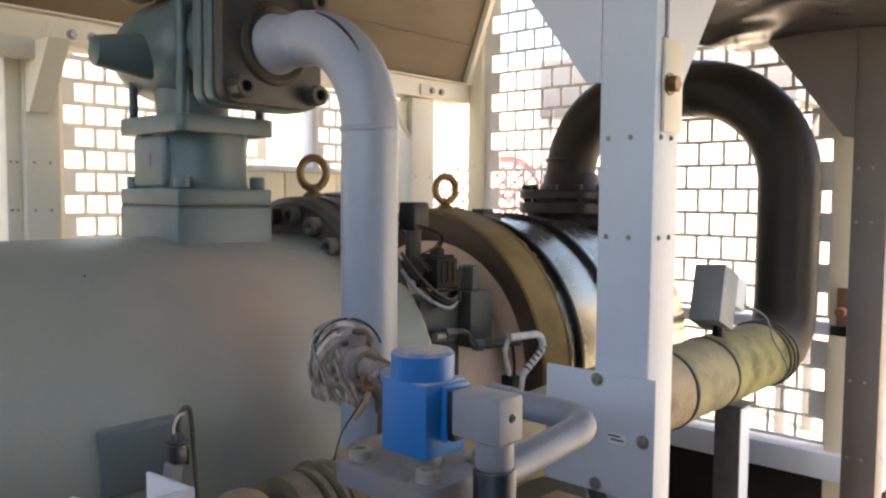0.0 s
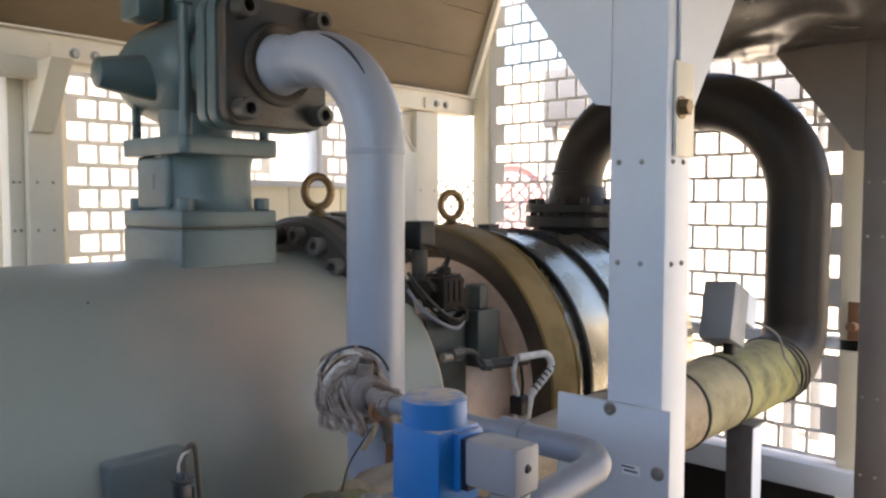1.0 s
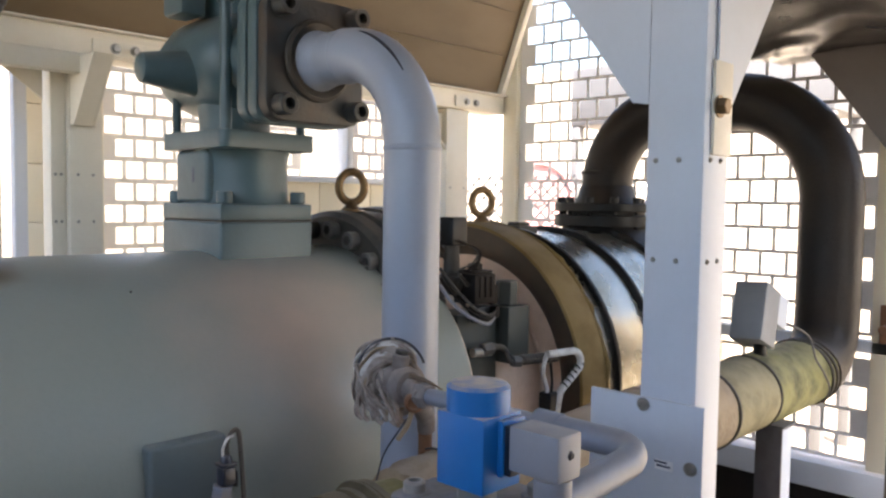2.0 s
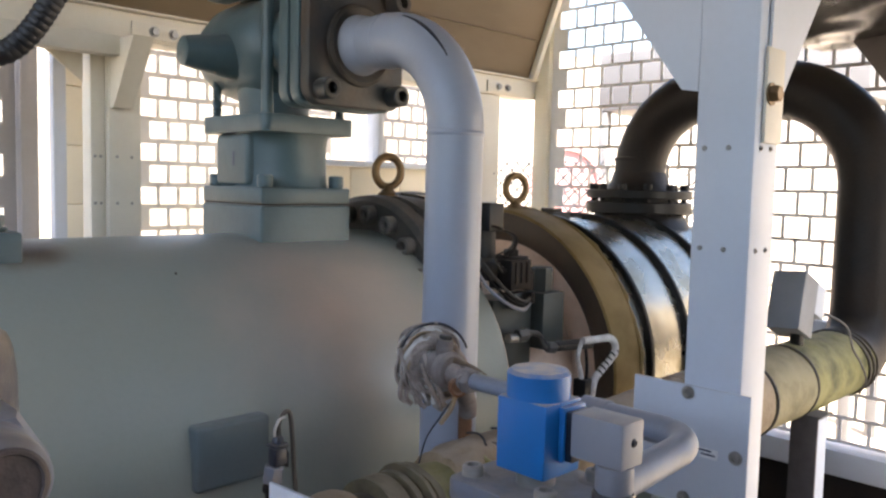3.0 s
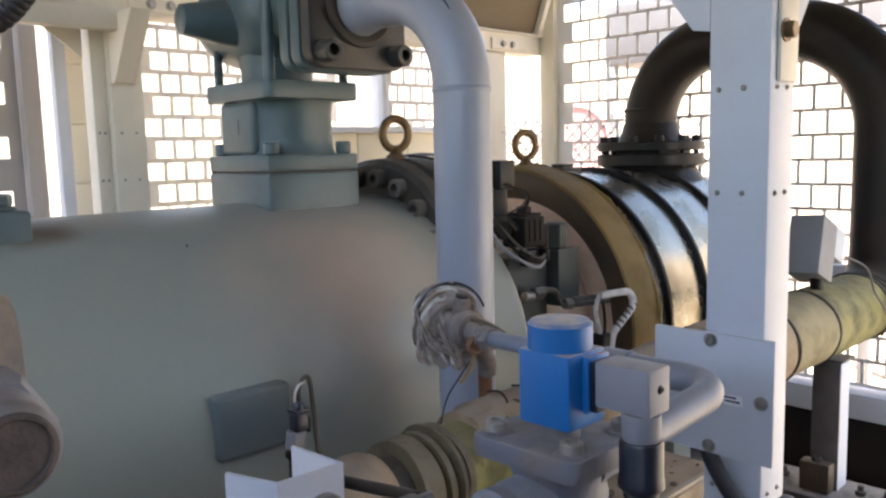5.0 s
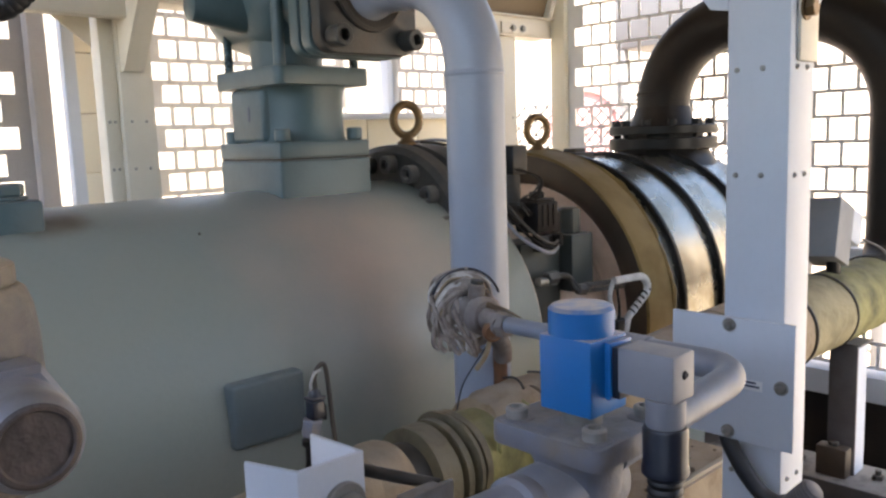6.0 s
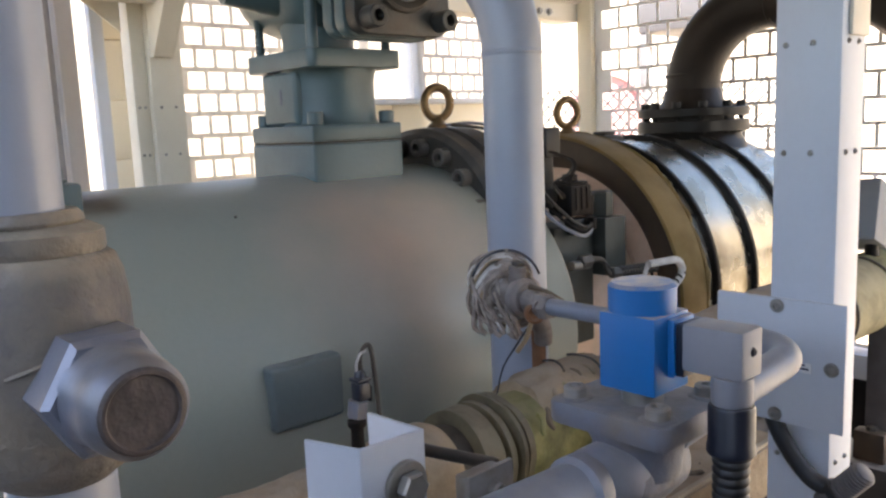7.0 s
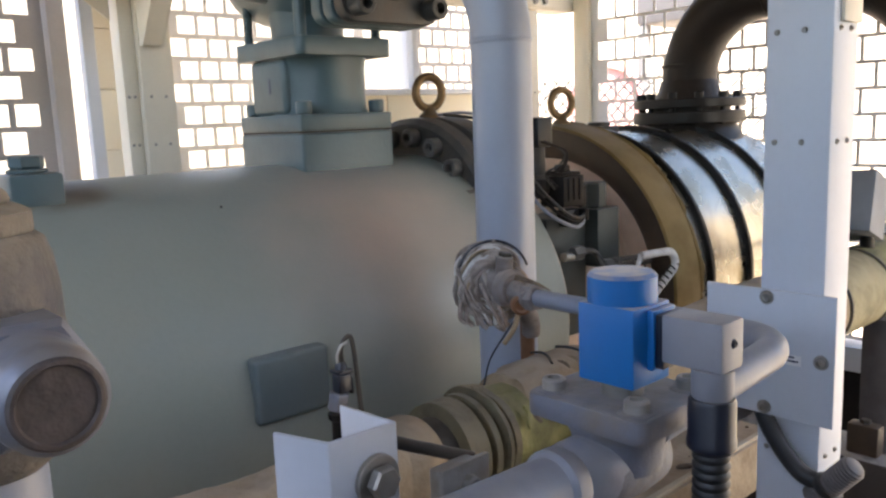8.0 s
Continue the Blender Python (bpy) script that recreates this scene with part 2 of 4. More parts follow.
def rounded(points, radius, n=10):
    """A polyline with its corners turned into arcs."""
    P = [Vector(p) for p in points]
    out = [P[0]]
    for i in range(1, len(P) - 1):
        d0, d1 = (P[i - 1] - P[i]), (P[i + 1] - P[i])
        l0, l1 = d0.length, d1.length
        d0.normalize(), d1.normalize()
        ang = d0.angle(d1)
        r = radius[i - 1] if isinstance(radius, (list, tuple)) else radius
        t = min(r / math.tan(ang / 2), 0.49 * l0 if i > 1 else l0 * 0.98, 0.49 * l1 if i < len(P) - 2 else l1 * 0.98)
        r = t * math.tan(ang / 2)
        c = P[i] + (d0 + d1).normalized() * (r / math.sin(ang / 2))
        v0, v1 = P[i] + d0 * t - c, P[i] + d1 * t - c
        for k in range(n + 1):
            w = v0.angle(v1)
            out.append(c + (v0 * math.sin((1 - k / n) * w) + v1 * math.sin(k / n * w)) / math.sin(w))
    out.append(P[-1])
    return out


def tube(bm, pts, r, seg=16, rib=None):
    """A round tube along pts; r a number or a rule of the running number."""
    P = [Vector(p) for p in pts]
    prev = None
    rings = []
    for i, p in enumerate(P):
        d = (P[min(i + 1, len(P) - 1)] - P[max(i - 1, 0)]).normalized()
        if prev is None:
            u = frame_of(d)[1]
        else:
            u = (prev - d * prev.dot(d)).normalized()
        prev = u
        w = d.cross(u)
        rr = r(i) if callable(r) else r
        rings.append([bm.verts.new(p + (u * math.cos(k) + w * math.sin(k)) * rr)
                      for k in (2 * math.pi * j / seg for j in range(seg))])
    for p, q in zip(rings, rings[1:]):
        for i in range(seg):
            j = (i + 1) % seg
            bm.faces.new((p[i], p[j], q[j], q[i]))
    bm.faces.new(rings[0])
    bm.faces.new(rings[-1])
    bmesh.ops.recalc_face_normals(bm, faces=bm.faces)
    return bm


def resample(pts, step):
    P = [Vector(p) for p in pts]
    out, carry = [P[0]], 0.0
    for a, b in zip(P, P[1:]):
        n = (b - a).length
        s = step - carry
        while s <= n:
            out.append(a.lerp(b, s / n))
            s += step
        carry = n - (s - step)
    return out


def spline(points, n=8):
    """A smooth curve through the points."""
    P = [Vector(p) for p in points]
    P = [P[0] * 2 - P[1]] + P + [P[-1] * 2 - P[-2]]
    out = []
    for i in range(1, len(P) - 2):
        a, b, c, d = P[i - 1:i + 3]
        for k in range(n):
            t = k / n
            out.append(0.5 * (2 * b + (c - a) * t + (2 * a - 5 * b + 4 * c - d) * t * t + (3 * b - a - 3 * c + d) * t ** 3))
    return out + [P[-2]]


def prism(bm, outline, a, b, axis="x", bev=0.0):
    """A flat outline pushed through from a to b along an axis; the outline lies in the other two, in order."""
    def at(p, s):
        return {"x": (s, p[0], p[1]), "y": (p[0], s, p[1]), "z": (p[0], p[1], s)}[axis]
    lo = [bm.verts.new(at(p, a)) for p in outline]
    hi = [bm.verts.new(at(p, b)) for p in outline]
    n = len(outline)
    fs = [bm.faces.new(lo), bm.faces.new(hi)] + [bm.faces.new((lo[i], lo[(i + 1) % n], hi[(i + 1) % n], hi[i])) for i in range(n)]
    bmesh.ops.recalc_face_normals(bm, faces=fs)
    if bev:
        bmesh.ops.bevel(bm, geom=list({e for f in fs for e in f.edges}), offset=bev, segments=2, affect="EDGES", profile=0.5)
    return bm


def round_rect(x0, y0, x1, y1, r, n=5):
    pts = []
    for cx, cy, s in ((x1 - r, y1 - r, 0), (x0 + r, y1 - r, 90), (x0 + r, y0 + r, 180), (x1 - r, y0 + r, 270)):
        pts += [(cx + r * math.cos(radians(s + 90 * k / n)), cy + r * math.sin(radians(s + 90 * k / n))) for k in range(n + 1)]
    return pts


def mesh_of(name, bm, material):
    for e in bm.edges:
        if len(e.link_faces) == 2 and e.calc_face_angle(0) > radians(38):
            e.smooth = False
    for f in bm.faces:
        f.smooth = True
    me = bpy.data.meshes.new(name)
    bm.to_mesh(me)
    bm.free()
    me.materials.append(material)
    return me


def thing(name, base, label, category, group="", kind=""):
    ob = new(name)
    ob.location = base
    ob.empty_display_size = 0.05
    return tagged(ob, label, category, group, kind)


def part(name, bm, material, parent, label=""):
    ob = new(name, mesh_of(name, bm, material))
    ob.parent = parent
    if parent.type == "EMPTY":
        ob.matrix_parent_inverse = Matrix.Translation(-parent.location)
    return tagged(ob, label)


def solid(name, bm, material, label, category, group="", kind=""):
    return tagged(new(name, mesh_of(name, bm, material)), label, category, group, kind)


def jacket(x0, x1, y, z, r, amp=0.004, seg=44, step=0.012):
    """Soft insulation round a pipe that runs along x, uneven to the touch."""
    bm = bmesh.new()
    n = max(int((x1 - x0) / step), 2)
    prof = [(0, r - 0.012)] + [(0.003 + (x1 - x0 - 0.006) * k / n, r) for k in range(n + 1)] + [(x1 - x0, r - 0.012)]
    lathe(bm, (x0, y, z), (1, 0, 0), prof, seg)
    for v in bm.verts:
        d = Vector((0, v.co.y - y, v.co.z - z))
        if d.length > 1e-4:
            k = noise.noise(v.co * 14) * amp + noise.noise(v.co * 45 + Vector((3, 1, 7))) * amp * 0.45
            v.co += d.normalized() * k
    return bm


def turned(bm, m):
    bmesh.ops.transform(bm, matrix=m, verts=bm.verts)
    return bm


def B():
    return bmesh.new()


def hexagon(bm, a, b, r, bev=0.0):
    return cyl(bm, a, b, r, 6, bev)


def capscrew(bm, at, axis, r=0.016, h=0.02):
    """A socket head cap screw: head with a sunk hexagon."""
    a = Vector(axis).normalized()
    lathe(bm, at, a, [(0, r), (h - 0.002, r), (h, r - 0.002), (h, r * 0.55), (h * 0.45, r * 0.5), (h * 0.45, 0)], 18)
    return bm


# ---- setting ----
tagged(new("ground", mesh_of("ground", box(B(), (-300, -300, -0.3), (300, 300, 0.0)), M_GROUND)), "sun-bleached pale concrete ground around the enclosure", "ground", kind="structure")

# Unseen apron, widened and darkened so less sun bounces up at the machine.
solid("floor", box(B(), (-7.5, -5.5, 0.0), (3.6, 4.0, 0.04)), M_FLOOR, "unseen concrete apron under the plant, darkened against bounce light", "floor", kind="structure")


def perforated(name, axis, place, lo, hi, z0, z1, pitch, rowh, hole, holeh, label, paint=None):
    """A sheet punched with rows of square holes, each row moved half a hole on."""
    bm = B()
    paint = paint or M_MESH
    t = 0.0015
    rows = int((z1 - z0) / rowh)
    cols = int((hi - lo) / pitch)

    def slab(a0, a1, h0, h1):
        if axis == "x":
            vs = [(place + d, a, h) for d in (-t, t) for a, h in ((a0, h0), (a1, h0), (a1, h1), (a0, h1))]
        else:
            vs = [(a, place + d, h) for d in (-t, t) for a, h in ((a0, h0), (a1, h0), (a1, h1), (a0, h1))]
        v = [bm.verts.new(p) for p in vs]
        for f in ((0, 1, 2, 3), (4, 5, 6, 7), (0, 1, 5, 4), (1, 2, 6, 5), (2, 3, 7, 6), (3, 0, 4, 7)):
            bm.faces.new([v[i] for i in f])
    for r in range(rows + 1):
        z = z0 + r * rowh
        slab(lo, hi, z, z + rowh - holeh)
        if r == rows:
            break
        off = (r % 2) * pitch / 2
        edge = lo
        for c in range(cols):
            a = lo + off + c * pitch + (pitch - hole)
            if a + hole > hi:
                break
            slab(edge, a, z + rowh - holeh, z + rowh)
            edge = a + hole
        slab(edge, hi, z + rowh - holeh, z + rowh)
    bmesh.ops.recalc_face_normals(bm, faces=bm.faces)
    return solid(name, bm, paint, label, "wall panel", "perforated enclosure panels", kind="structure")


WX = 3.28
perforated("wall_east", "x", WX, 1.1, 2.64, 1.385, 3.3, 0.097, 0.0885, 0.0845, 0.076, "grey painted steel sheet punched with staggered square holes")
perforated("wall_east", "x", WX, 1.1, 2.64, 0.94, 1.33, 0.097, 0.0885, 0.0845, 0.076, "grey painted steel sheet punched with staggered square holes below the rail")
WY = 3.62
perforated("wall_north", "y", WY, 1.74, 2.75, 0.4, 3.3, 0.091, 0.0925, 0.075, 0.072, "pale cream steel sheet punched with staggered square holes", M_MESHN)
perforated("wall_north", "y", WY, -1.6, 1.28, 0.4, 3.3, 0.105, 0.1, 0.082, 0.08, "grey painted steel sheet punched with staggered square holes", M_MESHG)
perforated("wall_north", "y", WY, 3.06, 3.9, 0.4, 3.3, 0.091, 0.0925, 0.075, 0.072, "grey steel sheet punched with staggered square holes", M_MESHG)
bm = box(B(), (WX - 0.02, 0.9, 0.0), (WX + 0.02, 2.64, 0.83))
solid("wall_east_base", bm, M_UPIPE, "dark brown solid base panel under the perforated wall", "wall panel", kind="structure")
for z0, z1, d in ((1.33, 1.372, 0.03), (0.84, 0.93, 0.07)):
    solid("trim", box(B(), (WX - d, 0.9, z0), (WX + d, 2.64, z1), 0.003), M_WHITE, "white painted steel rail along the perforated wall", "rail", kind="structure")
solid("trim", box(B(), (WX - 0.03, 2.64, 0), (WX + 0.06, 2.72, 3.4), 0.004), M_CREAM, "cream painted corner post of the perforated wall", "post", kind="structure")
solid("trim", box(B(), (WX - 0.03, 1.0, 0), (WX + 0.03, 1.098, 3.3), 0.004), M_CREAM, "cream painted upright between perforated sheets", "post", kind="structure")

# ---- frame of the plant: posts, beams, roof ----
def steel_post(x, y, label, paint, zt=3.298):
    """A folded steel post with bolt rows, and two gussets under its beam. x, y: the corner nearest the aisle."""
    w, d = 0.1, 0.088
    p = thing("steel_post", (x, y, 0), label, "post", "posts of the steel frame")
    part("shaft", box(B(), (x, y, 0), (x + d, y + w, zt), 0.004), paint, p)
    for z in (1.0, 1.24, 1.729, 1.892):
        for s in (0.042, 0.083):
            part("bolt", capscrew(B(), (x, y + s, z), (-1, 0, 0), 0.0045, 0.003), M_STEEL, p)
        for s in (0.022, 0.058):
            part("bolt", capscrew(B(), (x + s, y, z), (0, -1, 0), 0.0045, 0.003), M_STEEL, p)
    g = prism(B(), [(y + w, 1.985), (y + w + 0.03, 1.99), (y + w + 0.34, 2.4), (y + w, 2.4)], x + 0.001, x + 0.005, "x")
    part("gusset", g, paint, p)
    g = prism(B(), [(x + 0.03, 1.965), (x + 0.085, 1.985), (x + 0.42, 2.42), (x + 0.03, 2.42)], y - 0.006, y - 0.002, "y")
    part("gusset", g, paint, p)
    # On the white post the plate is cream: warm light put into its colour.
    part("splice_plate", box(B(), (x + 0.02, y - 0.0065, 1.9), (x + 0.084, y - 0.0005, 2.05), 0.002), M_FRAME if paint is M_WHITE else paint, p)
    b = hexagon(B(), (x + 0.035, y - 0.006, 1.977), (x + 0.035, y - 0.022, 1.977), 0.014, 0.002)
    cyl(b, (x + 0.035, y - 0.006, 1.977), (x + 0.035, y - 0.009, 1.977), 0.018)
    part("hex_bolt", b, M_BRASS, p, "tarnished hexagon bolt")
    return p


steel_post(1.515, 0.872, "white painted steel post with bolted gussets in front of the motor", M_WHITE)
# This post's dim, shaded side is put into its brown-grey colour.
steel_post(2.99, 0.872, "steel post beside the perforated wall, its shade painted brown-grey", M_POSTG)

for k, (x, lab) in enumerate(((1.27, "cream painted steel post with gussets behind the compressor"), (2.86, "cream painted steel post near the enclosure corner"))):
    y = 2.735
    if k:
        p = thing("steel_post", (2.885, y, 0), lab, "post", "posts of the steel frame")
        part("shaft", box(B(), (2.885, y, 0), (3.028, y + 0.09, 2.232), 0.004), M_FRAME, p)
        part("gusset", prism(B(), [(2.883, 2.06), (2.883, 2.21), (2.76, 2.21)], y + 0.03, y + 0.034, "y"), M_FRAME, p)
        part("gusset_flange", prism(B(), [(2.883, 2.06), (2.76, 2.206), (2.757, 2.202), (2.883, 2.052)], y + 0.002, y + 0.029, "y"), M_FRAME, p)
        for z in (1.0, 1.24, 1.745, 1.885):
            for sx in (2.91, 3.0):
                part("bolt", capscrew(B(), (sx, y, z), (0, -1, 0), 0.0045, 0.003), M_STEEL, p)
        continue
    p = thing("steel_post", (x, y, 0), lab, "post", "posts of the steel frame")
    part("shaft", box(B(), (x, y, 0), (x + 0.1, y + 0.09, 2.24), 0.004), M_FRAME, p)
    part("side_flange", box(B(), (x - 0.045, y + 0.02, 0), (x - 0.001, y + 0.085, 2.2), 0.003), M_FRAME, p)
    for z in (1.0, 1.24, 1.745, 1.885):
        for s in (0.025, 0.07):
            part("bolt", capscrew(B(), (x + s, y, z), (0, -1, 0), 0.0045, 0.003), M_STEEL, p)
        for s in (-0.033, -0.016):
            part("bolt", capscrew(B(), (x + s, y + 0.02, z), (0, -1, 0), 0.0045, 0.003), M_STEEL, p)
    for x0, x1 in ((x + 0.004, x + 0.009), (x + 0.06, x + 0.065)):
        g = prism(B(), [(y, 2.225), (y - 0.17, 2.225), (y - 0.025, 2.03), (y, 2.03)], x0, x1, "x")
        part("gusset", g, M_FRAME, p)
    g = prism(B(), [(y - 0.17, 2.225), (y - 0.166, 2.225), (y - 0.021, 2.03), (y - 0.025, 2.03)], x + 0.0095, x + 0.0595, "x")
    part("gusset_face", g, M_FRAME, p)
    g = prism(B(), [(x - 0.062, 2.1), (x - 0.062, 2.21), (x - 0.2, 2.21)], y + 0.03, y + 0.034, "y")
    part("gusset", g, M_FRAME, p)

beam = thing("roof_beam", (1.0, 2.72, 2.24), "cream painted folded steel beam under the condenser coil", "beam")
part("web", box(B(), (-1.4, 2.715, 2.235), (3.25, 2.725, 2.315), 0.003), M_FRAME, beam)
part("bottom_flange", box(B(), (-1.4, 2.725, 2.235), (3.25, 2.83, 2.241), 0.002), M_FRAME, beam)
part("top_flange", box(B(), (-1.4, 2.69, 2.316), (3.25, 2.83, 2.322), 0.002), M_FRAME, beam)
part("lower_channel", box(B(), (-1.4, 2.66, 2.175), (1.36, 2.708, 2.232), 0.004), M_FRAME, beam)
for x in (1.36, 2.94):
    part("splice_plate", box(B(), (x - 0.03, 2.7055, 2.242), (x + 0.19, 2.7145, 2.29), 0.002), M_FRAME, beam)
    for s in (0.038, 0.1):
        b = hexagon(B(), (x + s, 2.705, 2.266), (x + s, 2.692, 2.266), 0.012, 0.0015)
        cyl(b, (x + s, 2.705, 2.266), (x + s, 2.7025, 2.266), 0.016)
        part("hex_bolt", b, M_STEEL, beam)

coil = thing("condenser_coil", (1.0, 2.7, 2.323), "dusty brown finned condenser coil leaning over the compressor", "condenser coil")
b = prism(B(), [(2.72, 2.324), (2.77, 2.324), (2.45, 3.15), (2.4, 3.15)], -1.4, 3.2, "x")
part("fin_block", b, M_COIL, coil)
for x in (3.2, -1.43):
    part("end_plate", prism(B(), [(2.69, 2.324), (2.80, 2.324), (2.48, 3.16), (2.37, 3.16)], x + 0.001, x + 0.03, "x", 0.002), M_FRAME, coil)
for s in (0.2, 0.42, 0.64, 0.86):
    y, z = 2.72 - 0.32 * s, 2.324 + 0.826 * s
    part("seam", box(B(), (-1.39, y - 0.004, z - 0.002), (3.19, y + 0.002, z + 0.002)), M_COIL, coil)

# Unseen panels and roof sheets, added to shape the daylight inside.
solid("light_block_west", box(B(), (-1.0, -0.9, 0.04), (-0.92, 3.7, 1.95)), M_CLOSE, "unseen dark grey panel blocking low light from the west", "wall", kind="structure")
solid("light_block_south", box(B(), (-1.0, -0.98, 0.04), (1.9, -0.9, 3.298)), M_CLOSE, "unseen dark grey panel blocking light from the south", "wall", kind="structure")
solid("ceiling", box(B(), (3.502, 2.3, 3.3), (4.5, 3.1, 3.36)), M_FOIL, "unseen grey sheet added to shade the corner", "ceiling", kind="structure")
solid("ceiling", box(B(), (1.2, -0.6, 3.3), (3.5, 3.1, 3.36)), M_FOIL, "unseen grey sheet added to shade the motor", "ceiling", kind="structure")
solid("ceiling", box(B(), (-1.0, -1.0, 3.3), (1.198, 3.1, 3.36)), M_FOIL, "unseen grey sheet added to shade the plant", "ceiling", kind="structure")

# sagging sheet under the roof beside the front posts
b = B()
NX, NY = 40, 26
vs = []
for j in range(NY + 1):
    for i in range(NX + 1):
        x, y = 1.7 + 1.55 * i / NX, 0.1 + 1.3 * j / NY
        z = 2.42 - 0.1 * i / NX + 0.05 * noise.noise((x * 2.1, y * 3.3, 0.4)) + 0.02 * noise.noise((x * 6, y * 7, 2.0)) - 0.06 * math.sin(math.pi * i / NX)
        vs.append(b.verts.new((x, y, z)))
for j in range(NY):
    for i in range(NX):
        k = j * (NX + 1) + i
        b.faces.new((vs[k], vs[k + 1], vs[k + NX + 2], vs[k + NX + 1]))
g = bmesh.ops.extrude_face_region(b, geom=b.faces[:])
bmesh.ops.translate(b, vec=(0, 0, 0.004), verts=[v for v in g["geom"] if isinstance(v, bmesh.types.BMVert)])
bmesh.ops.recalc_face_normals(b, faces=b.faces)
solid("ceiling_sheet", b, M_SHEET, "crumpled dull grey sheet hanging under the roof", "ceiling sheet", kind="structure")
solid("roof_beam", box(B(), (1.3, 1.40, 2.4), (3.25, 1.45, 2.5), 0.004), M_UPIPE, "dark grey steel beam at the edge of the ceiling sheet", "beam")

# cream cladding and bright gap on the north side
clad = thing("cladding_panel", (1.5, 3.3, 0), "cream painted ribbed cladding panel standing behind the post", "cladding")
for k in range(15):
    part("board", box(B(), (1.338, 3.3, 0.045 + k * 0.21), (1.462, 3.34, 0.2545 + k * 0.21), 0.006), M_CREAM, clad)
clad = thing("cladding_panel", (2.2, 3.0, 0), "cream painted low cladding panel under the window", "cladding")
for k in range(4):
    part("board", box(B(), (1.95 + 0.3 * k, 3.2, 0.045), (2.246 + 0.3 * k, 3.24, 1.9), 0.004), M_CREAM, clad)
w = thing("window_frame", (2.6, 3.3, 1.9), "white painted opening frame above the cream cladding", "window frame", kind="structure")
part("sill", box(B(), (1.95, 3.15, 1.902), (3.15, 3.28, 1.925), 0.003), M_WHITE, w)
part("mullion", box(B(), (2.7, 3.19, 1.926), (2.735, 3.23, 2.7), 0.003), M_WHITE, w)
solid("trim", box(B(), (1.282, WY - 0.05, 0), (1.345, WY + 0.03, 3.3), 0.004), M_MESHG, "grey frame edge of the perforated panel", "post", kind="structure")
solid("trim", box(B(), (1.7, WY - 0.03, 0), (1.74, WY + 0.03, 3.3), 0.004), M_CREAM, "cream frame edge of the perforated panel", "post", kind="structure")
solid("trim", box(B(), (3.0, WY - 0.03, 0), (3.06, WY + 0.03, 3.3), 0.004), M_WHITE, "white frame edge of the perforated panel", "post", kind="structure")
solid("trim", box(B(), (1.222, 3.05, 0), (1.262, 3.09, 2.6), 0.004), M_WHITE, "white steel upright beside the cladding", "post", kind="structure")

# ---- the compressor ----
YC, ZC = 2.03, 1.27
comp = thing("screw_compressor", (1.3, YC, 0.0), "large green-grey painted semi-hermetic screw compressor", "compressor")
prof = [(0, 0.0), (0.0, 0.2), (0.02, 0.28), (0.06, 0.345), (0.12, 0.39), (0.2, 0.415), (0.3, 0.424), (1.2, 0.426), (1.4, 0.43), (1.42, 0.424), (1.42, 0.3)]
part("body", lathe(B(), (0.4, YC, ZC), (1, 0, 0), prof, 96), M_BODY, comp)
part("pad", box(B(), (1.284, 1.915, 1.56), (1.541, 2.191, 1.7662), 0.006, 3), M_TEAL, comp)
b = lathe(B(), (1.675, 2.025, 1.475), (1, 0, 0), [(0, 0.24), (0, 0.3), (0.012, 0.315), (0.05, 0.318), (0.062, 0.305), (0.07, 0.29), (0.08, 0.317), (0.15, 0.317), (0.16, 0.305), (0.16, 0.0)], 72)
part("bearing_flange", b, M_FLANGE, comp, "dark grimy bolted bearing flange")
for deg in (90, 71, 52, 33, 14, 109, 128, 147, 166, -5, -24):
    a = radians(deg + 26)
    at = Vector((1.676, 2.025 + 0.267 * math.cos(a), 1.475 + 0.267 * math.sin(a)))
    sc = part("cap_screw", capscrew(B(), at, (-1, 0, 0), 0.0235, 0.03), M_HEAD, comp)
    part("socket", cyl(B(), at + Vector((-0.0145, 0, 0)), at + Vector((-0.0165, 0, 0)), 0.0118, 6), M_BLACK, sc)


def eyebolt(x, y, z, material, label):
    e = thing("eyebolt", (x, y, z), label, "eyebolt", "lifting eyebolts")
    b = B()
    n = 28
    # the ring's plane holds the z axis and turns a little to the aisle
    t = radians(22)
    ring = [Vector((x + 0.037 * math.cos(k) * math.cos(t), y + 0.037 * math.cos(k) * math.sin(-t), z + 0.068 + 0.042 * math.sin(k))) for k in (2 * math.pi * i / n for i in range(n + 1))]
    tube(b, ring, 0.0115, 12)
    part("ring", b, material, e)
    part("collar", lathe(B(), (x, y, z), (0, 0, 1), [(0, 0.028), (0.008, 0.028), (0.016, 0.018), (0.03, 0.014)], 20), material, e)
    return e


eyebolt(1.757, 2.023, 1.789, M_BRASS, "tarnished bronze lifting eyebolt on the bearing flange")
eyebolt(2.313, 2.026, 1.752, M_BRASS, "tarnished bronze lifting eyebolt on the ochre motor flange")

part("cover_plate", box(B(), (0.953, 1.59, 1.266), (1.105, 1.66, 1.385), 0.009, 3), M_COVER, comp)
boss = part("boss", box(B(), (0.675, 1.872, 1.6), (0.765, 1.962, 1.72), 0.008), M_TEAL, comp)
b = cyl(B(), (0.717, 1.915, 1.72), (0.717, 1.915, 1.727), 0.034, 24, 0.002)
hexagon(b, (0.717, 1.915, 1.727), (0.717, 1.915, 1.75), 0.03, 0.004)
part("hex_plug", b, M_TEAL, boss)

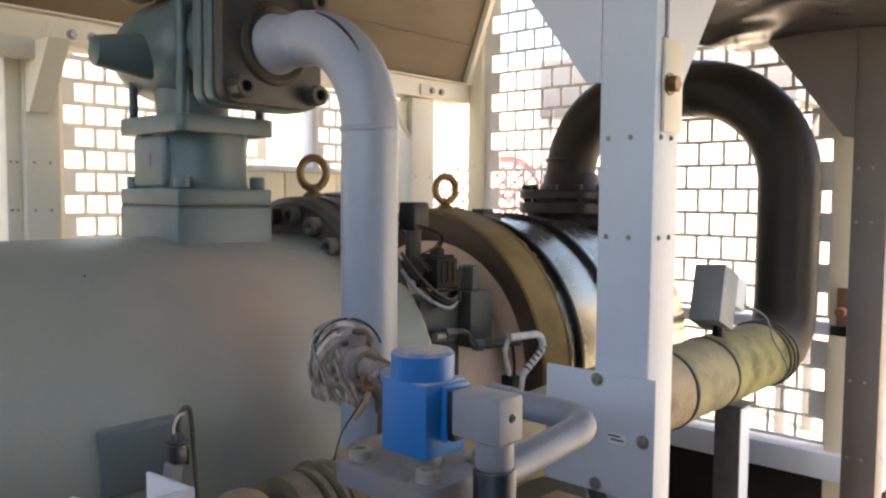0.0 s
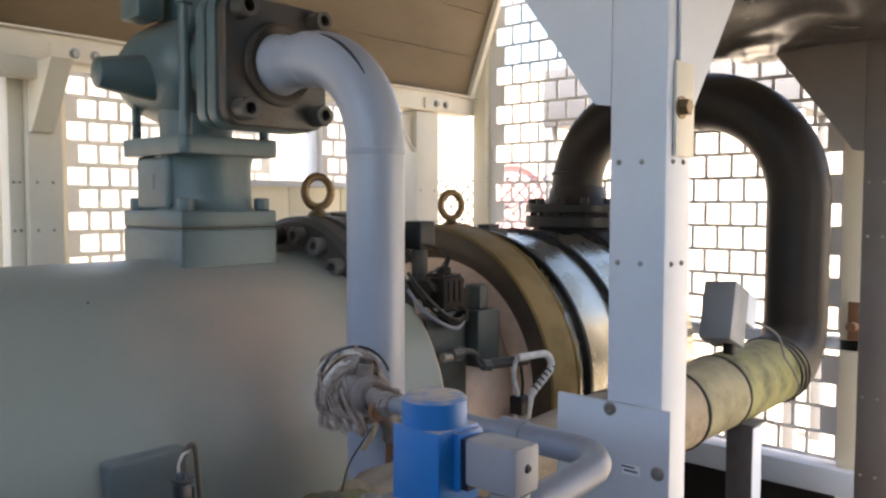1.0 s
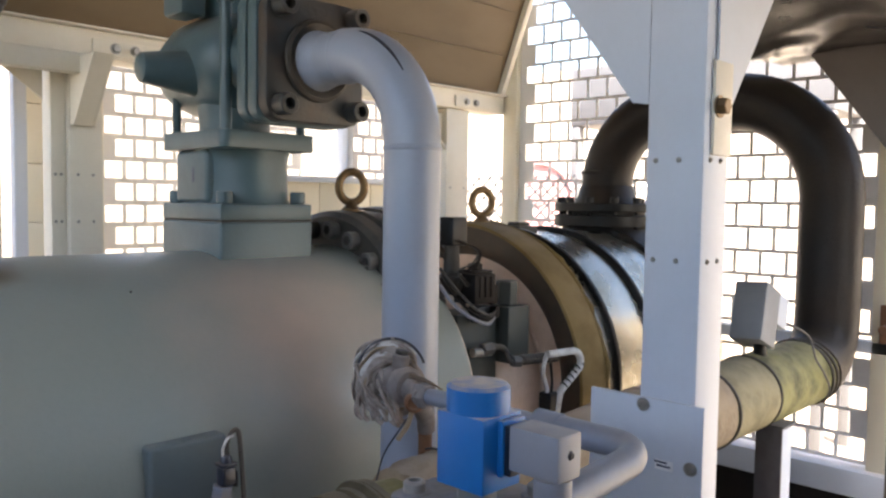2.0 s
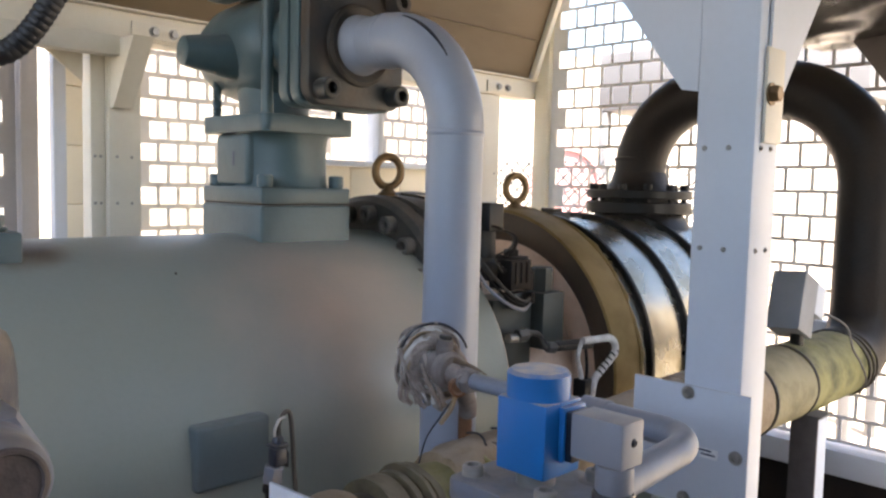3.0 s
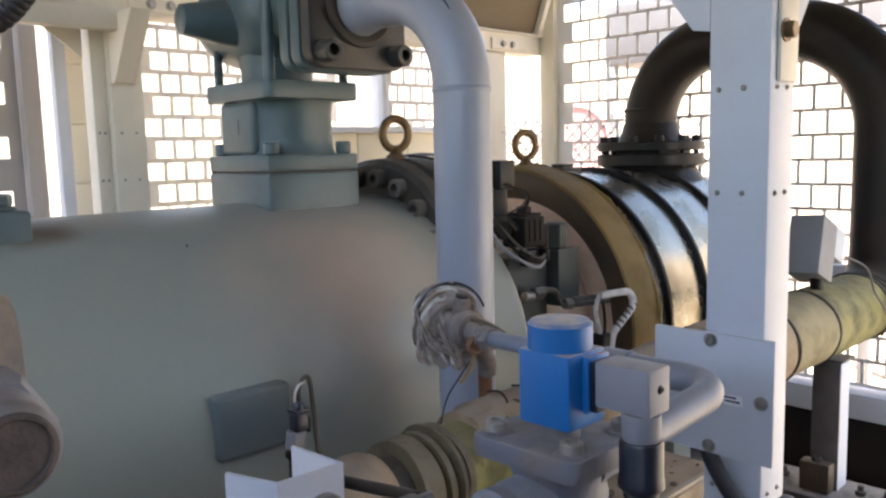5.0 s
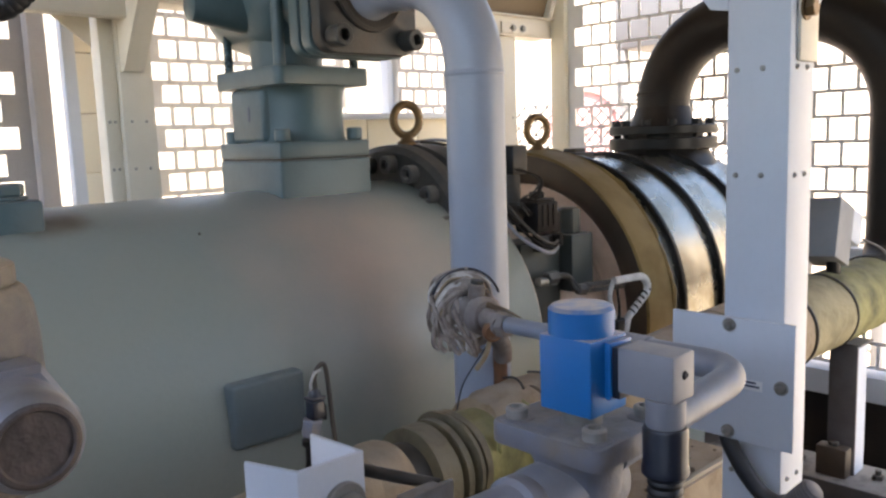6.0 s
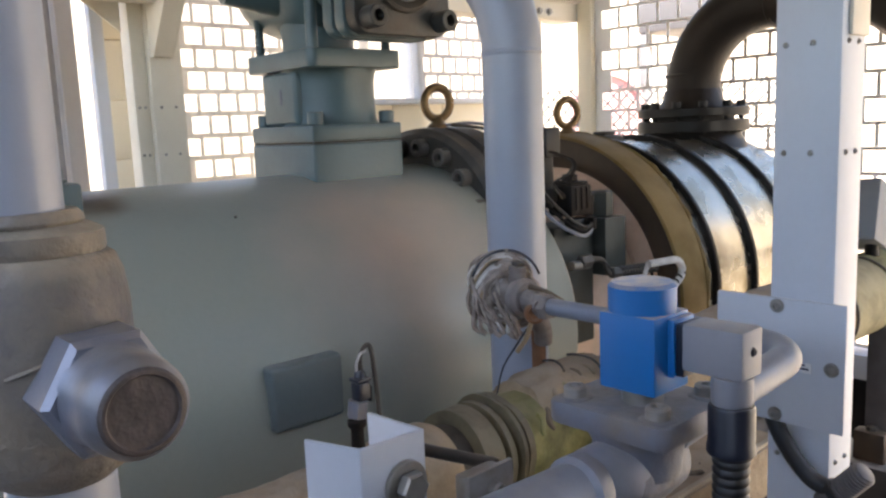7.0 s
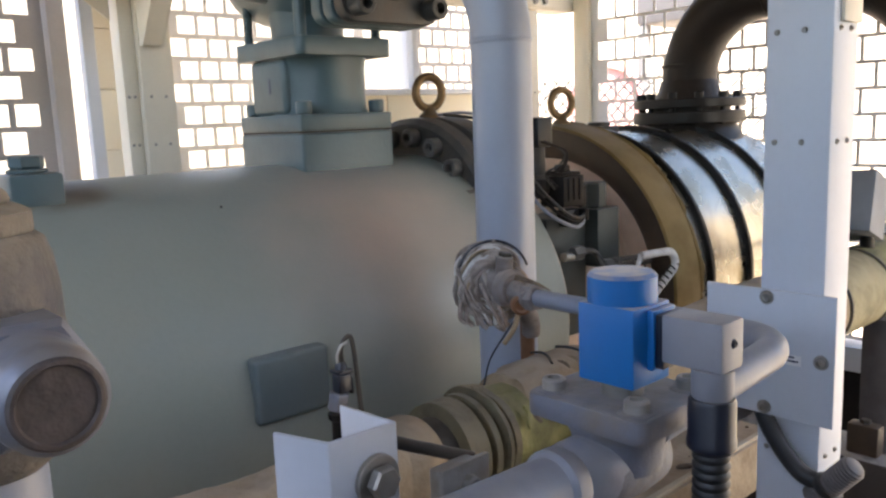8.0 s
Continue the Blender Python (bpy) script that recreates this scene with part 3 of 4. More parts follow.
part("stud", lathe(B(), (1.0244, 1.81, 1.6345), (0, -0.55, 0.83), [(-0.002, 0.0024), (0.002, 0.0024), (0.003, 0.0015), (0.003, 0)], 12), M_HEAD, comp)
for k in range(2):
    part("wire", tube(B(), spline([(1.757, 1.99 - 0.02 * k, 1.797), (1.79, 1.93, 1.8 - 0.01 * k), (1.81, 1.86, 1.785 - 0.012 * k), (1.835, 1.8, 1.745 - 0.02 * k), (1.86, 1.76, 1.7 - 0.03 * k)]), 0.0042, 8), M_FLANGE if k else M_GREYPL, comp)

# coupling housing, ochre flange and motor
part("coupling_housing", lathe(B(), (1.82, YC, ZC), (1, 0, 0), [(0, 0.3), (0.0, 0.4), (0.03, 0.4), (0.05, 0.31), (0.42, 0.31)], 64), M_PINK, comp, "dusty brown coupling housing")
b = lathe(B(), (2.17, YC, ZC), (1, 0, 0), [(0.085, 0.2), (0.085, 0.24), (0.08, 0.245), (0.08, 0.31), (0.084, 0.315), (0.084, 0.376), (0.08, 0.382)], 96, close=False)
part("end_disc", b, M_PINK, comp, "dusty brown end disc of the motor")
# Shadow inside the flange is painted as the rim's dark brown.
part("dark_rim", lathe(B(), (2.17, YC, ZC), (1, 0, 0), [(0.0805, 0.3825), (0.066, 0.395), (0.05, 0.43), (0.04, 0.475)], 96, close=False), M_RIM, comp, "bevelled rim with shadow painted dark brown")
part("motor_flange", lathe(B(), (2.17, YC, ZC), (1, 0, 0), [(0.04, 0.4755), (0.034, 0.478), (0.038, 0.485), (0.155, 0.488), (0.165, 0.482), (0.165, 0.44)], 96, close=False), M_YELLOW, comp, "ochre yellow motor flange with chipped edge")
b = B()
bead = []
for i in range(241):
    a = 2 * math.pi * i / 240
    w = Vector((math.cos(a) * 3.1, math.sin(a) * 3.1, 0.7))
    bead.append((2.337 + 0.006 * noise.noise(w * 2.3) + 0.004 * noise.noise(w * 9), YC + 0.482 * math.cos(a), ZC + 0.482 * math.sin(a)))
tube(b, bead, lambda i: 0.007 + 0.009 * max(0.0, noise.noise((math.cos(i / 38.2) * 9, math.sin(i / 38.2) * 9, 4.2))) + 0.003 * noise.noise((i * 0.37, 1.5, 0)), 8)
part("sealant_bead", b, M_YELLOW, comp, "lumpy ochre paint bead along the flange")
prof = [(0, 0.44), (0.0, 0.452), (0.84, 0.452), (0.86, 0.42), (0.87, 0.0)]
part("motor_shell", lathe(B(), (2.336, YC, ZC), (1, 0, 0), prof, 128), M_MOTOR, comp, "glossy dark green motor shell")
for x in (2.425, 2.655, 2.93):
    part("band", lathe(B(), (x, YC, ZC), (1, 0, 0), [(0, 0.4525), (0.001, 0.466), (0.005, 0.47), (0.017, 0.47), (0.021, 0.466), (0.022, 0.4525)], 96, close=False), M_BLACK, comp, "raised black band round the motor")
b = box(B(), (2.47, 1.99, 1.70), (2.57, 2.08, 1.742), 0.004)
box(b, (2.49, 2.01, 1.742), (2.55, 2.06, 1.755), 0.003)
part("terminal_pad", b, M_FLANGE, comp)
for x in (0.75, 1.6, 2.75):
    part("foot", box(B(), (x, YC - 0.3, 0.62), (x + 0.12, YC + 0.3, 0.95), 0.01), M_BODY, comp)

# skid under the machine
skid = thing("skid", (1.8, 1.5, 0), "dusty cream steel base frame under the compressor", "base frame")
for y0 in (1.02, 2.25):
    part("rail", box(B(), (0.2, y0, 0.0), (3.2, y0 + 0.25, 0.62), 0.006), M_BEIGE, skid)
# Plate is dark so that the lower body stays in shade.
part("cross_plate", box(B(), (0.2, 1.272, 0.55), (3.2, 2.248, 0.618), 0.004), M_STAND, skid, "floor plate darkened against bounce light")
rail = thing("pipe_support_beam", (1.5, 1.15, 1.0), "dust-covered cream steel beam carrying the pipes", "beam")
part("beam", box(B(), (0.35, 1.06, 1.06), (1.78, 1.22, 1.16), 0.005), M_BEIGE, rail)
for x in (0.5, 1.15):
    part("leg", box(B(), (x, 1.08, 0.622), (x + 0.1, 1.2, 1.058), 0.004), M_WHITE, rail)

part("shelf_plate", box(B(), (1.02, 0.89, 1.086), (1.462, 1.052, 1.1), 0.003), M_DECK, rail, "cream shelf plate under dust")
part("lip", box(B(), (0.6, 1.064, 1.1605), (1.775, 1.076, 1.168), 0.002), M_DECK, rail, "cream lip along the beam")
random.seed(5)
b = B()
for k in range(60):
    if k < 34:
        x, y, z = random.uniform(1.1, 1.45), random.gauss(1.0, 0.03), 1.1005
        y = min(max(y, 0.91), 1.045)
    else:
        x, y, z = random.uniform(1.1, 1.75), random.uniform(1.085, 1.2), 1.1605
    d = random.choice((0.002, 0.003, 0.004, 0.008))
    g = bmesh.ops.create_icosphere(b, subdivisions=1, radius=d, matrix=Matrix.Translation((x, y, z + d * 0.3)) @ Matrix.Rotation(random.uniform(0, 3), 4, "Z") @ Matrix.Diagonal((random.uniform(0.8, 2.6), 1, 0.55, 1)))
    for v in g["verts"]:
        v.co += Vector((random.uniform(-1, 1), random.uniform(-1, 1), random.uniform(-0.5, 0.5))) * d * 0.25
solid("debris", b, M_DEBRIS, "dry crumbs of insulation lying on the deck", "debris", kind="stuff")

# motor inlet flange and the U pipe
UX, UY = 3.07, 2.03
u = thing("suction_bend", (UX, UY, 1.75), "dark grey insulated pipe bend rising from the motor flange", "pipe")
part("neck", lathe(B(), (UX, UY, 1.64), (0, 0, 1), [(0, 0.22), (0.06, 0.19), (0.1, 0.165), (0.11, 0.165)], 48), M_BLACK, u)
part("lower_flange", lathe(B(), (UX, UY, 1.735), (0, 0, 1), [(0, 0.19), (0, 0.199), (0.004, 0.203), (0.04, 0.203), (0.044, 0.199), (0.044, 0.1)], 56), M_BLACK, u)
part("gasket", lathe(B(), (UX, UY, 1.779), (0, 0, 1), [(0, 0.15), (0.012, 0.15)], 40), M_RUBBER, u)
part("upper_flange", lathe(B(), (UX, UY, 1.791), (0, 0, 1), [(0, 0.1), (0, 0.199), (0.004, 0.203), (0.03, 0.203), (0.034, 0.199), (0.034, 0.1)], 56), M_BLACK, u)
for i in range(12):
    a = 2 * math.pi * (i + 0.4) / 12
    x, y = UX + 0.178 * math.cos(a), UY + 0.178 * math.sin(a)
    bb = cyl(B(), (x, y, 1.73), (x, y, 1.83), 0.009, 12)
    capscrew(bb, (x, y, 1.825), (0, 0, 1), 0.016, 0.022)
    part("flange_bolt", bb, M_BLACK, u)
part("weld_neck", lathe(B(), (UX, UY, 1.824), (0, 0, 1), [(0, 0.13), (0.03, 0.112), (0.07, 0.102), (0.07, 0.09)], 40), M_UPIPE, u)
path = rounded([(UX, UY, 1.88), (UX, UY, 2.185), (UX, 1.183, 2.185), (UX, 1.183, 1.31), (2.2, 1.19, 1.31)], [0.3, 0.34, 0.15], 16)
ncut = len(path) - 1
part("bend", tube(B(), path[:-1], 0.098, 36), M_UPIPE, u)
for q in ((UX, UY, 1.945), (UX, 1.71, 2.185), (UX, 1.52, 2.185)):
    ax = (0, 0, 1) if q[1] == UY else (0, 1, 0)
    part("weld_bead", lathe(B(), q, ax, [(-0.008, 0.0975), (-0.004, 0.101), (0.004, 0.101), (0.008, 0.0975)], 40, close=False), M_UPIPE, u)
ins = thing("insulated_pipe", (2.3, 1.19, 1.31), "olive and beige weathered insulated suction pipe", "pipe")
XE = 2.91
part("olive_jacket", jacket(2.464, XE, 1.19, 1.31, 0.1015, 0.003), M_OLIVE, ins)
part("beige_jacket", jacket(2.205, 2.456, 1.19, 1.31, 0.1, 0.003), M_OLIVEB, ins)
part("beige_jacket", jacket(1.9, 2.2, 1.19, 1.31, 0.1, 0.003), M_BEIGE, ins)
for x in (2.2, 2.455):
    part("seam_band", lathe(B(), (x, 1.19, 1.31), (1, 0, 0), [(0, 0.1005), (0.002, 0.1045), (0.007, 0.1045), (0.009, 0.1005)], 40, close=False), M_FLANGE, ins)
for k, x in enumerate((2.86, 2.885, 2.91)):
    tilt = Vector((1, 0.08 * (k - 1), 0.25))
    part("tie_band", lathe(B(), (x, 1.19, 1.31), tilt, [(-0.006, 0.1), (-0.005, 0.109), (0.005, 0.109), (0.006, 0.1)], 40, close=False), M_FLANGE, ins)
part("taper", lathe(B(), (1.45, 1.26, 1.285), (0.45, -0.07, 0.025), [(0, 0.07), (0.456, 0.1)], 32), M_BEIGE, ins)
# Shade on the beam's sides and light on its top are in the colour.
cb_ = thing("cross_beam", (2.52, 1.1, 0.622), "steel cross beam, shaded sides painted dark brown, dusty lit top pale", "beam")
part("beam", box(B(), (2.425, 0.72, 0.622), (2.605, 1.5, 0.862), 0.006), M_LEDGE, cb_)
for y in (0.98, 1.045, 1.25):
    bb = hexagon(B(), (2.52, y, 0.862), (2.52, y, 0.876), 0.014, 0.002)
    cyl(bb, (2.52, y, 0.876), (2.52, y, 0.889), 0.008, 12)
    part("bolt", bb, M_FLANGE, cb_)
sup = thing("pipe_support", (2.5, 1.13, 0.862), "steel angle stand under the insulated pipe, shaded face dark, lit side white", "pipe stand")
# One angle in two paints: dark for its shaded face, white for the lit.
part("flange", box(B(), (2.5, 1.1, 0.8625), (2.506, 1.172, 1.222), 0.001), M_STAND, sup)
part("web", box(B(), (2.5065, 1.1, 0.8625), (2.57, 1.106, 1.222), 0.001), M_WHITE, sup)
part("saddle", box(B(), (2.49, 1.09, 1.2225), (2.58, 1.2, 1.228), 0.001), M_STAND, sup)
part("foot_block", box(B(), (2.455, 1.105, 0.8625), (2.499, 1.185, 0.945), 0.006), M_RIM, sup, "grimy brown foot block")
part("foot_bolt", hexagon(B(), (2.477, 1.145, 0.945), (2.477, 1.145, 0.957), 0.014, 0.002), M_FLANGE, sup)

jb = thing("sensor_box", (2.5, 1.19, 1.42), "small light grey sensor box leaning on the insulated pipe", "sensor box")
rot = Matrix.Translation((2.51, 1.18, 1.44)) @ Matrix.Rotation(radians(22), 4, "Y") @ Matrix.Rotation(radians(-4), 4, "X")


part("case", turned(box(B(), (-0.055, -0.03, 0), (0.05, 0.06, 0.165), 0.004), rot), M_BOXG, jb)
part("lid", turned(box(B(), (0.051, -0.028, 0.075), (0.125, 0.05, 0.166), 0.004), rot), M_WHITE, jb)
part("stem", cyl(B(), (2.53, 1.18, 1.405), (2.525, 1.18, 1.45), 0.018, 16), M_BLACK, jb)
part("wire", tube(B(), spline([(2.56, 1.12, 1.5), (2.64, 1.09, 1.46), (2.69, 1.085, 1.39), (2.75, 1.08, 1.34), (2.82, 1.085, 1.28), (2.85, 1.11, 1.23)]), 0.003, 8), M_STAND, jb)

# ---- stop valve on the compressor ----
sv = thing("stop_valve", (1.41, 2.05, 1.768), "teal-grey cast stop valve bolted on the compressor", "valve")
part("base_flange", box(B(), (1.285, 1.916, 1.7702), (1.54, 2.19, 1.808), 0.004), M_TEAL, sv)
part("base_gasket", box(B(), (1.2875, 1.9185, 1.7664), (1.5375, 2.1875, 1.7702)), M_BLACK, sv, "thin black gasket")
for x in (1.31, 1.515):
    for y in (1.942, 2.165):
        part("bolt", cyl(B(), (x, y, 1.808), (x, y, 1.838), 0.0185, 20, 0.003), M_TEAL, sv)
b = B()
lathe(b, (1.418, 2.04, 1.808), (0, 0, 1), [(0, 0.118), (0.012, 0.113), (0.04, 0.111), (0.1, 0.111), (0.118, 0.114), (0.129, 0.118)], 40)
part("neck", b, M_TEAL, sv)
part("rib", box(B(), (1.298, 2.0, 1.8085), (1.40, 2.15, 1.936), 0.012, 3), M_TEAL, sv)
part("paint_mark", box(B(), (1.2972, 2.06, 1.858), (1.2979, 2.066, 1.893)), M_INK, sv)
part("upper_flange", prism(B(), round_rect(1.284, 1.906, 1.545, 2.196, 0.02), 1.9365, 1.978, "z", 0.003), M_TEAL, sv)
for x in (1.312, 1.518):
    for y in (1.935, 2.168):
        if x < 1.4 and y < 2:
            continue
        bb = B()
        n = 40
        tube(bb, [(x, y, 1.978 + 0.004 * i) for i in range(n)], lambda i: 0.0115 if i % 2 else 0.0098, 12)
        part("stud", bb, M_TEAL, sv)
rod = part("rod", cyl(B(), (1.305, 1.928, 1.9785), (1.305, 1.928, 2.265), 0.0135, 20), M_TEAL, sv)
part("rod_nut", hexagon(B(), (1.305, 1.928, 2.2655), (1.305, 1.928, 2.29), 0.022, 0.003), M_TEAL, rod)
b = B()
lathe(b, (1.41, 2.06, 1.978), (0, 0, 1), [(0, 0.085), (0.03, 0.086), (0.1, 0.095), (0.15, 0.1), (0.2, 0.095), (0.28, 0.085), (0.5, 0.085)], 48)
part("valve_body", b, M_TEAL, sv)
part("spindle_housing", lathe(B(), (1.35, 2.06, 2.118), (-1, 0.12, 0), [(0, 0.058), (0.05, 0.056), (0.155, 0.038), (0.175, 0.034), (0.18, 0.027), (0.18, 0)], 32), M_TEAL, sv)
part("gear_case", box(B(), (1.235, 2.0, 2.24), (1.3, 2.09, 2.4), 0.01), M_TEAL, sv)
part("branch", lathe(B(), (1.395, 1.87, 2.145), (0, 1, 0), [(0, 0.086), (0.075, 0.086), (0.085, 0.1), (0.11, 0.115), (0.16, 0.124), (0.23, 0.126), (0.31, 0.12), (0.37, 0.102), (0.41, 0.07), (0.425, 0.04), (0.43, 0)], 48), M_TEAL, sv)
for y0, y1 in ((1.838, 1.872), (1.796, 1.829)):
    part("outlet_flange", prism(B(), round_rect(1.298, 1.99, 1.576, 2.272, 0.035), y0, y1, "y", 0.004), M_TEAL, sv)
part("gasket", prism(B(), round_rect(1.33, 2.02, 1.545, 2.24, 0.03), 1.8292, 1.8378, "y"), M_RUBBER, sv)

pipe = thing("discharge_pipe", (1.437, 1.45, 1.0), "blue-grey painted steel pipe bending down from the stop valve", "pipe")
# Flange colour holds grime and also the shadow on its near face.
part("pipe_flange", prism(B(), round_rect(1.302, 1.992, 1.572, 2.268, 0.04), 1.762, 1.7955, "y", 0.005), M_PFL, pipe, "grimy teal square pipe flange, darkened for shadow")
for x in (1.337, 1.537):
    for z in (2.025, 2.237):
        sc = part("cap_screw", capscrew(B(), (x, 1.762, z), (0, -1, 0), 0.0235, 0.04), M_PFL, pipe)
        part("socket", cyl(B(), (x, 1.744, z), (x, 1.7425, z), 0.012, 6), M_BLACK, sc)
pp = rounded([(1.437, 1.765, 2.13), (1.437, 1.45, 2.13), (1.437, 1.45, 0.9)], 0.2, 22)
part("pipe", tube(B(), pp, 0.0572, 40), M_PIPE, pipe)
for q, ax in (((1.437, 1.655, 2.13), (0, 1, 0)), ((1.437, 1.45, 1.925), (0, 0, 1))):
    part("weld_bead", lathe(B(), q, ax, [(-0.006, 0.0568), (-0.002, 0.0592), (0.002, 0.0592), (0.006, 0.0568)], 40, close=False), M_PIPE, pipe)
part("weld_collar", lathe(B(), (1.437, 1.762, 2.13), (0, -1, 0), [(0, 0.068), (0.01, 0.067), (0.035, 0.061), (0.055, 0.0568)], 40), M_PIPE, pipe)
part("root_ring", lathe(B(), (1.437, 1.7618, 2.13), (0, -1, 0), [(0, 0.088), (0.006, 0.092), (0.012, 0.09), (0.016, 0.082), (0.01, 0.074)], 48), M_FLANGE, pipe, "grimy raised ring round the pipe root")
run = [(1.437 - 0.058 * math.sin(0.55), 1.65 - (0.2 + 0.058 * math.cos(0.55)) * math.sin(a), 1.93 + (0.2 + 0.058 * math.cos(0.55)) * math.cos(a)) for a in (radians(16 + 3.2 * k) for k in range(13))]
part("paint_run", tube(B(), run, lambda i: 0.0008 + 0.0028 * math.sin(math.pi * (i + 0.5) / 13), 8), M_NAVY, pipe, "dark scratch along the pipe bend")
part("drip_tube", cyl(B(), (1.406, 1.372, 1.43), (1.406, 1.372, 1.27), 0.0135, 20), M_RUST, pipe, "rust-stained thin tube on the pipe")
part("drip_socket", cyl(B(), (1.403, 1.372, 1.47), (1.406, 1.372, 1.405), 0.018, 24, 0.002), M_VALVE, pipe)

# ---- lower suction pipe with rings ----
rp = thing("ringed_pipe", (0.9, 1.28, 1.27), "dusty beige and olive pipe with ring couplings", "pipe")
RY, RZ = 1.28, 1.265
part("beige_jacket", jacket(0.15, 1.0, RY, RZ, 0.071, 0.006), M_BEIGE, rp)
part("olive_jacket", jacket(1.19, 1.48, RY, RZ, 0.076, 0.009), M_OLIVE, rp)
part("torn_cover", jacket(1.25, 1.47, RY + 0.012, RZ + 0.014, 0.079, 0.014), M_BEIGE, rp)
random.seed(23)
for k in range(6):
    a, x = random.uniform(-0.2, 0.9), 1.21 + 0.04 * k + random.uniform(-0.01, 0.01)
    rr = 0.088
    pts = [(x + 0.005 * math.sin(0.9 * i + k), RY - rr * math.sin(a + 0.07 * i), RZ + rr * math.cos(a + 0.07 * i)) for i in range(7)]
    part("torn_edge", tube(B(), pts, lambda i: 0.002 + 0.0035 * math.sin(math.pi * (i + 0.5) / 7), 7), (M_OLIVE, M_DEBRIS, M_BEIGE)[k % 3], rp)
part("jacket_end", (lathe(B(), (0.98, RY, RZ), (1, 0, 0), [(0, 0.068), (0.015, 0.076), (0.035, 0.081), (0.055, 0.08), (0.07, 0.074), (0.078, 0.062)], 40)), M_BEIGE, rp, "bulging worn end of the beige insulation")
for k, (x, a0) in enumerate(((1.335, 0.4), (1.4, 0.6))):
    pts = [(x + 0.02 * math.sin(3 * u + k), RY + 0.008 - 0.0915 * math.sin(a0 - u), RZ + 0.012 + 0.0915 * math.cos(a0 - u)) for u in (0.09 * i for i in range(9))]
    part("cable_tie", tube(B(), pts, 0.0022, 6), M_RUBBER, rp)
part("inner_pipe", cyl(B(), (1.0, RY, RZ), (1.22, RY, RZ), 0.062, 40), M_FLANGE, rp)
part("ring_coupling", jacket(1.087, 1.131, RY, RZ, 0.083, 0.002), M_RING, rp, "olive ring coupling")
part("ring_coupling", jacket(1.138, 1.156, RY, RZ, 0.083, 0.001), M_RING, rp, "thin olive ring")
part("ring_coupling", jacket(1.161, 1.174, RY, RZ, 0.09, 0.004), M_RING, rp, "thin ring with ragged edge")
part("ring_coupling", jacket(1.176, 1.196, RY, RZ, 0.086, 0.006), M_RING, rp, "ragged olive ring")
tr = thing("pressure_sensor", (0.9, 1.27, 1.33), "small grimy pressure sensor with a looped cable", "sensor")
X, Y = 0.888, 1.235
part("thread", hexagon(B(), (X - 0.006, Y + 0.005, 1.315), (X - 0.006, Y + 0.005, 1.352), 0.018), M_FLANGE, tr)
part("stem", lathe(B(), (X - 0.006, Y + 0.005, 1.352), (0, 0, 1), [(0, 0.012), (0.02, 0.009), (0.04, 0.009), (0.045, 0.013), (0.052, 0.013), (0.056, 0.008)], 16), M_DARK, tr)
part("sensor_body", hexagon(B(), (X - 0.006, Y + 0.005, 1.408), (X - 0.003, Y + 0.003, 1.432), 0.0145, 0.002), M_VALVE, tr)
b = box(B(), (X - 0.0105, Y - 0.009, 1.4325), (X + 0.0105, Y + 0.009, 1.458), 0.003)
box(b, (X - 0.012, Y - 0.0105, 1.4585), (X + 0.012, Y + 0.0105, 1.464), 0.002)
lathe(b, (X, Y, 1.464), (0, 0, 1), [(0, 0.009), (0.006, 0.008), (0.01, 0.005)], 14)
part("connector", b, M_NAVY, tr)
part("latch", box(B(), (X + 0.011, Y - 0.006, 1.428), (X + 0.0145, Y + 0.002, 1.45), 0.001), M_BLACK, tr)
part("cable", tube(B(), spline([(X + 0.002, Y, 1.468), (X + 0.001, Y, 1.49), (X + 0.008, Y - 0.003, 1.505), (X + 0.015, Y - 0.006, 1.503), (X + 0.018, Y - 0.008, 1.47), (X + 0.021, Y - 0.009, 1.42), (X + 0.024, Y - 0.01, 1.36), (X + 0.024, Y - 0.012, 1.15)]), 0.0034, 10), M_FLANGE, tr)
part("wire", tube(B(), spline([(X - 0.004, Y, 1.47), (X - 0.005, Y, 1.482), (X + 0.0, Y - 0.003, 1.496), (X + 0.008, Y - 0.005, 1.5)]), 0.002, 8), M_TAPE, tr)

# ---- white channel in front ----
ch = thing("channel_bracket", (0.68, 0.93, 0), "white painted vertical steel channel, open to the machine", "bracket")
b = prism(B(), [(0.627, 0.957), (0.646, 0.902), (0.714, 0.899), (0.708, 0.97), (0.704, 0.9695), (0.7096, 0.9032), (0.649, 0.906), (0.631, 0.9585)], 0.0, 1.53, "z", 0.0012)
d0 = 0.899
part("channel", b, M_WHITE, ch)
b = cyl(B(), (0.69, d0 + 0.002, 1.486), (0.69, d0 - 0.004, 1.486), 0.022, 24, 0.001)
hexagon(b, (0.69, d0 - 0.004, 1.486), (0.69, d0 - 0.016, 1.486), 0.015, 0.002)
part("hex_bolt", b, M_STEEL, ch)

cl = thing("clamp_bracket", (0.77, 0.86, 1.4), "dusty grey clamp bracket beside the valve inlet", "bracket")
part("plate", box(B(), (0.742, 0.874, 1.3), (0.80, 0.88, 1.482), 0.0015), M_CLAMP, cl)
part("jaw", box(B(), (0.748, 0.8805, 1.43), (0.795, 0.9, 1.476), 0.003), M_CLAMP, cl)
part("bolt", capscrew(B(), (0.772, 0.874, 1.462), (0, -1, 0), 0.008, 0.01), M_STEEL, cl)
part("post", box(B(), (0.755, 0.8805, 0.04), (0.785, 0.9, 1.4295), 0.002), M_WHITE, cl)
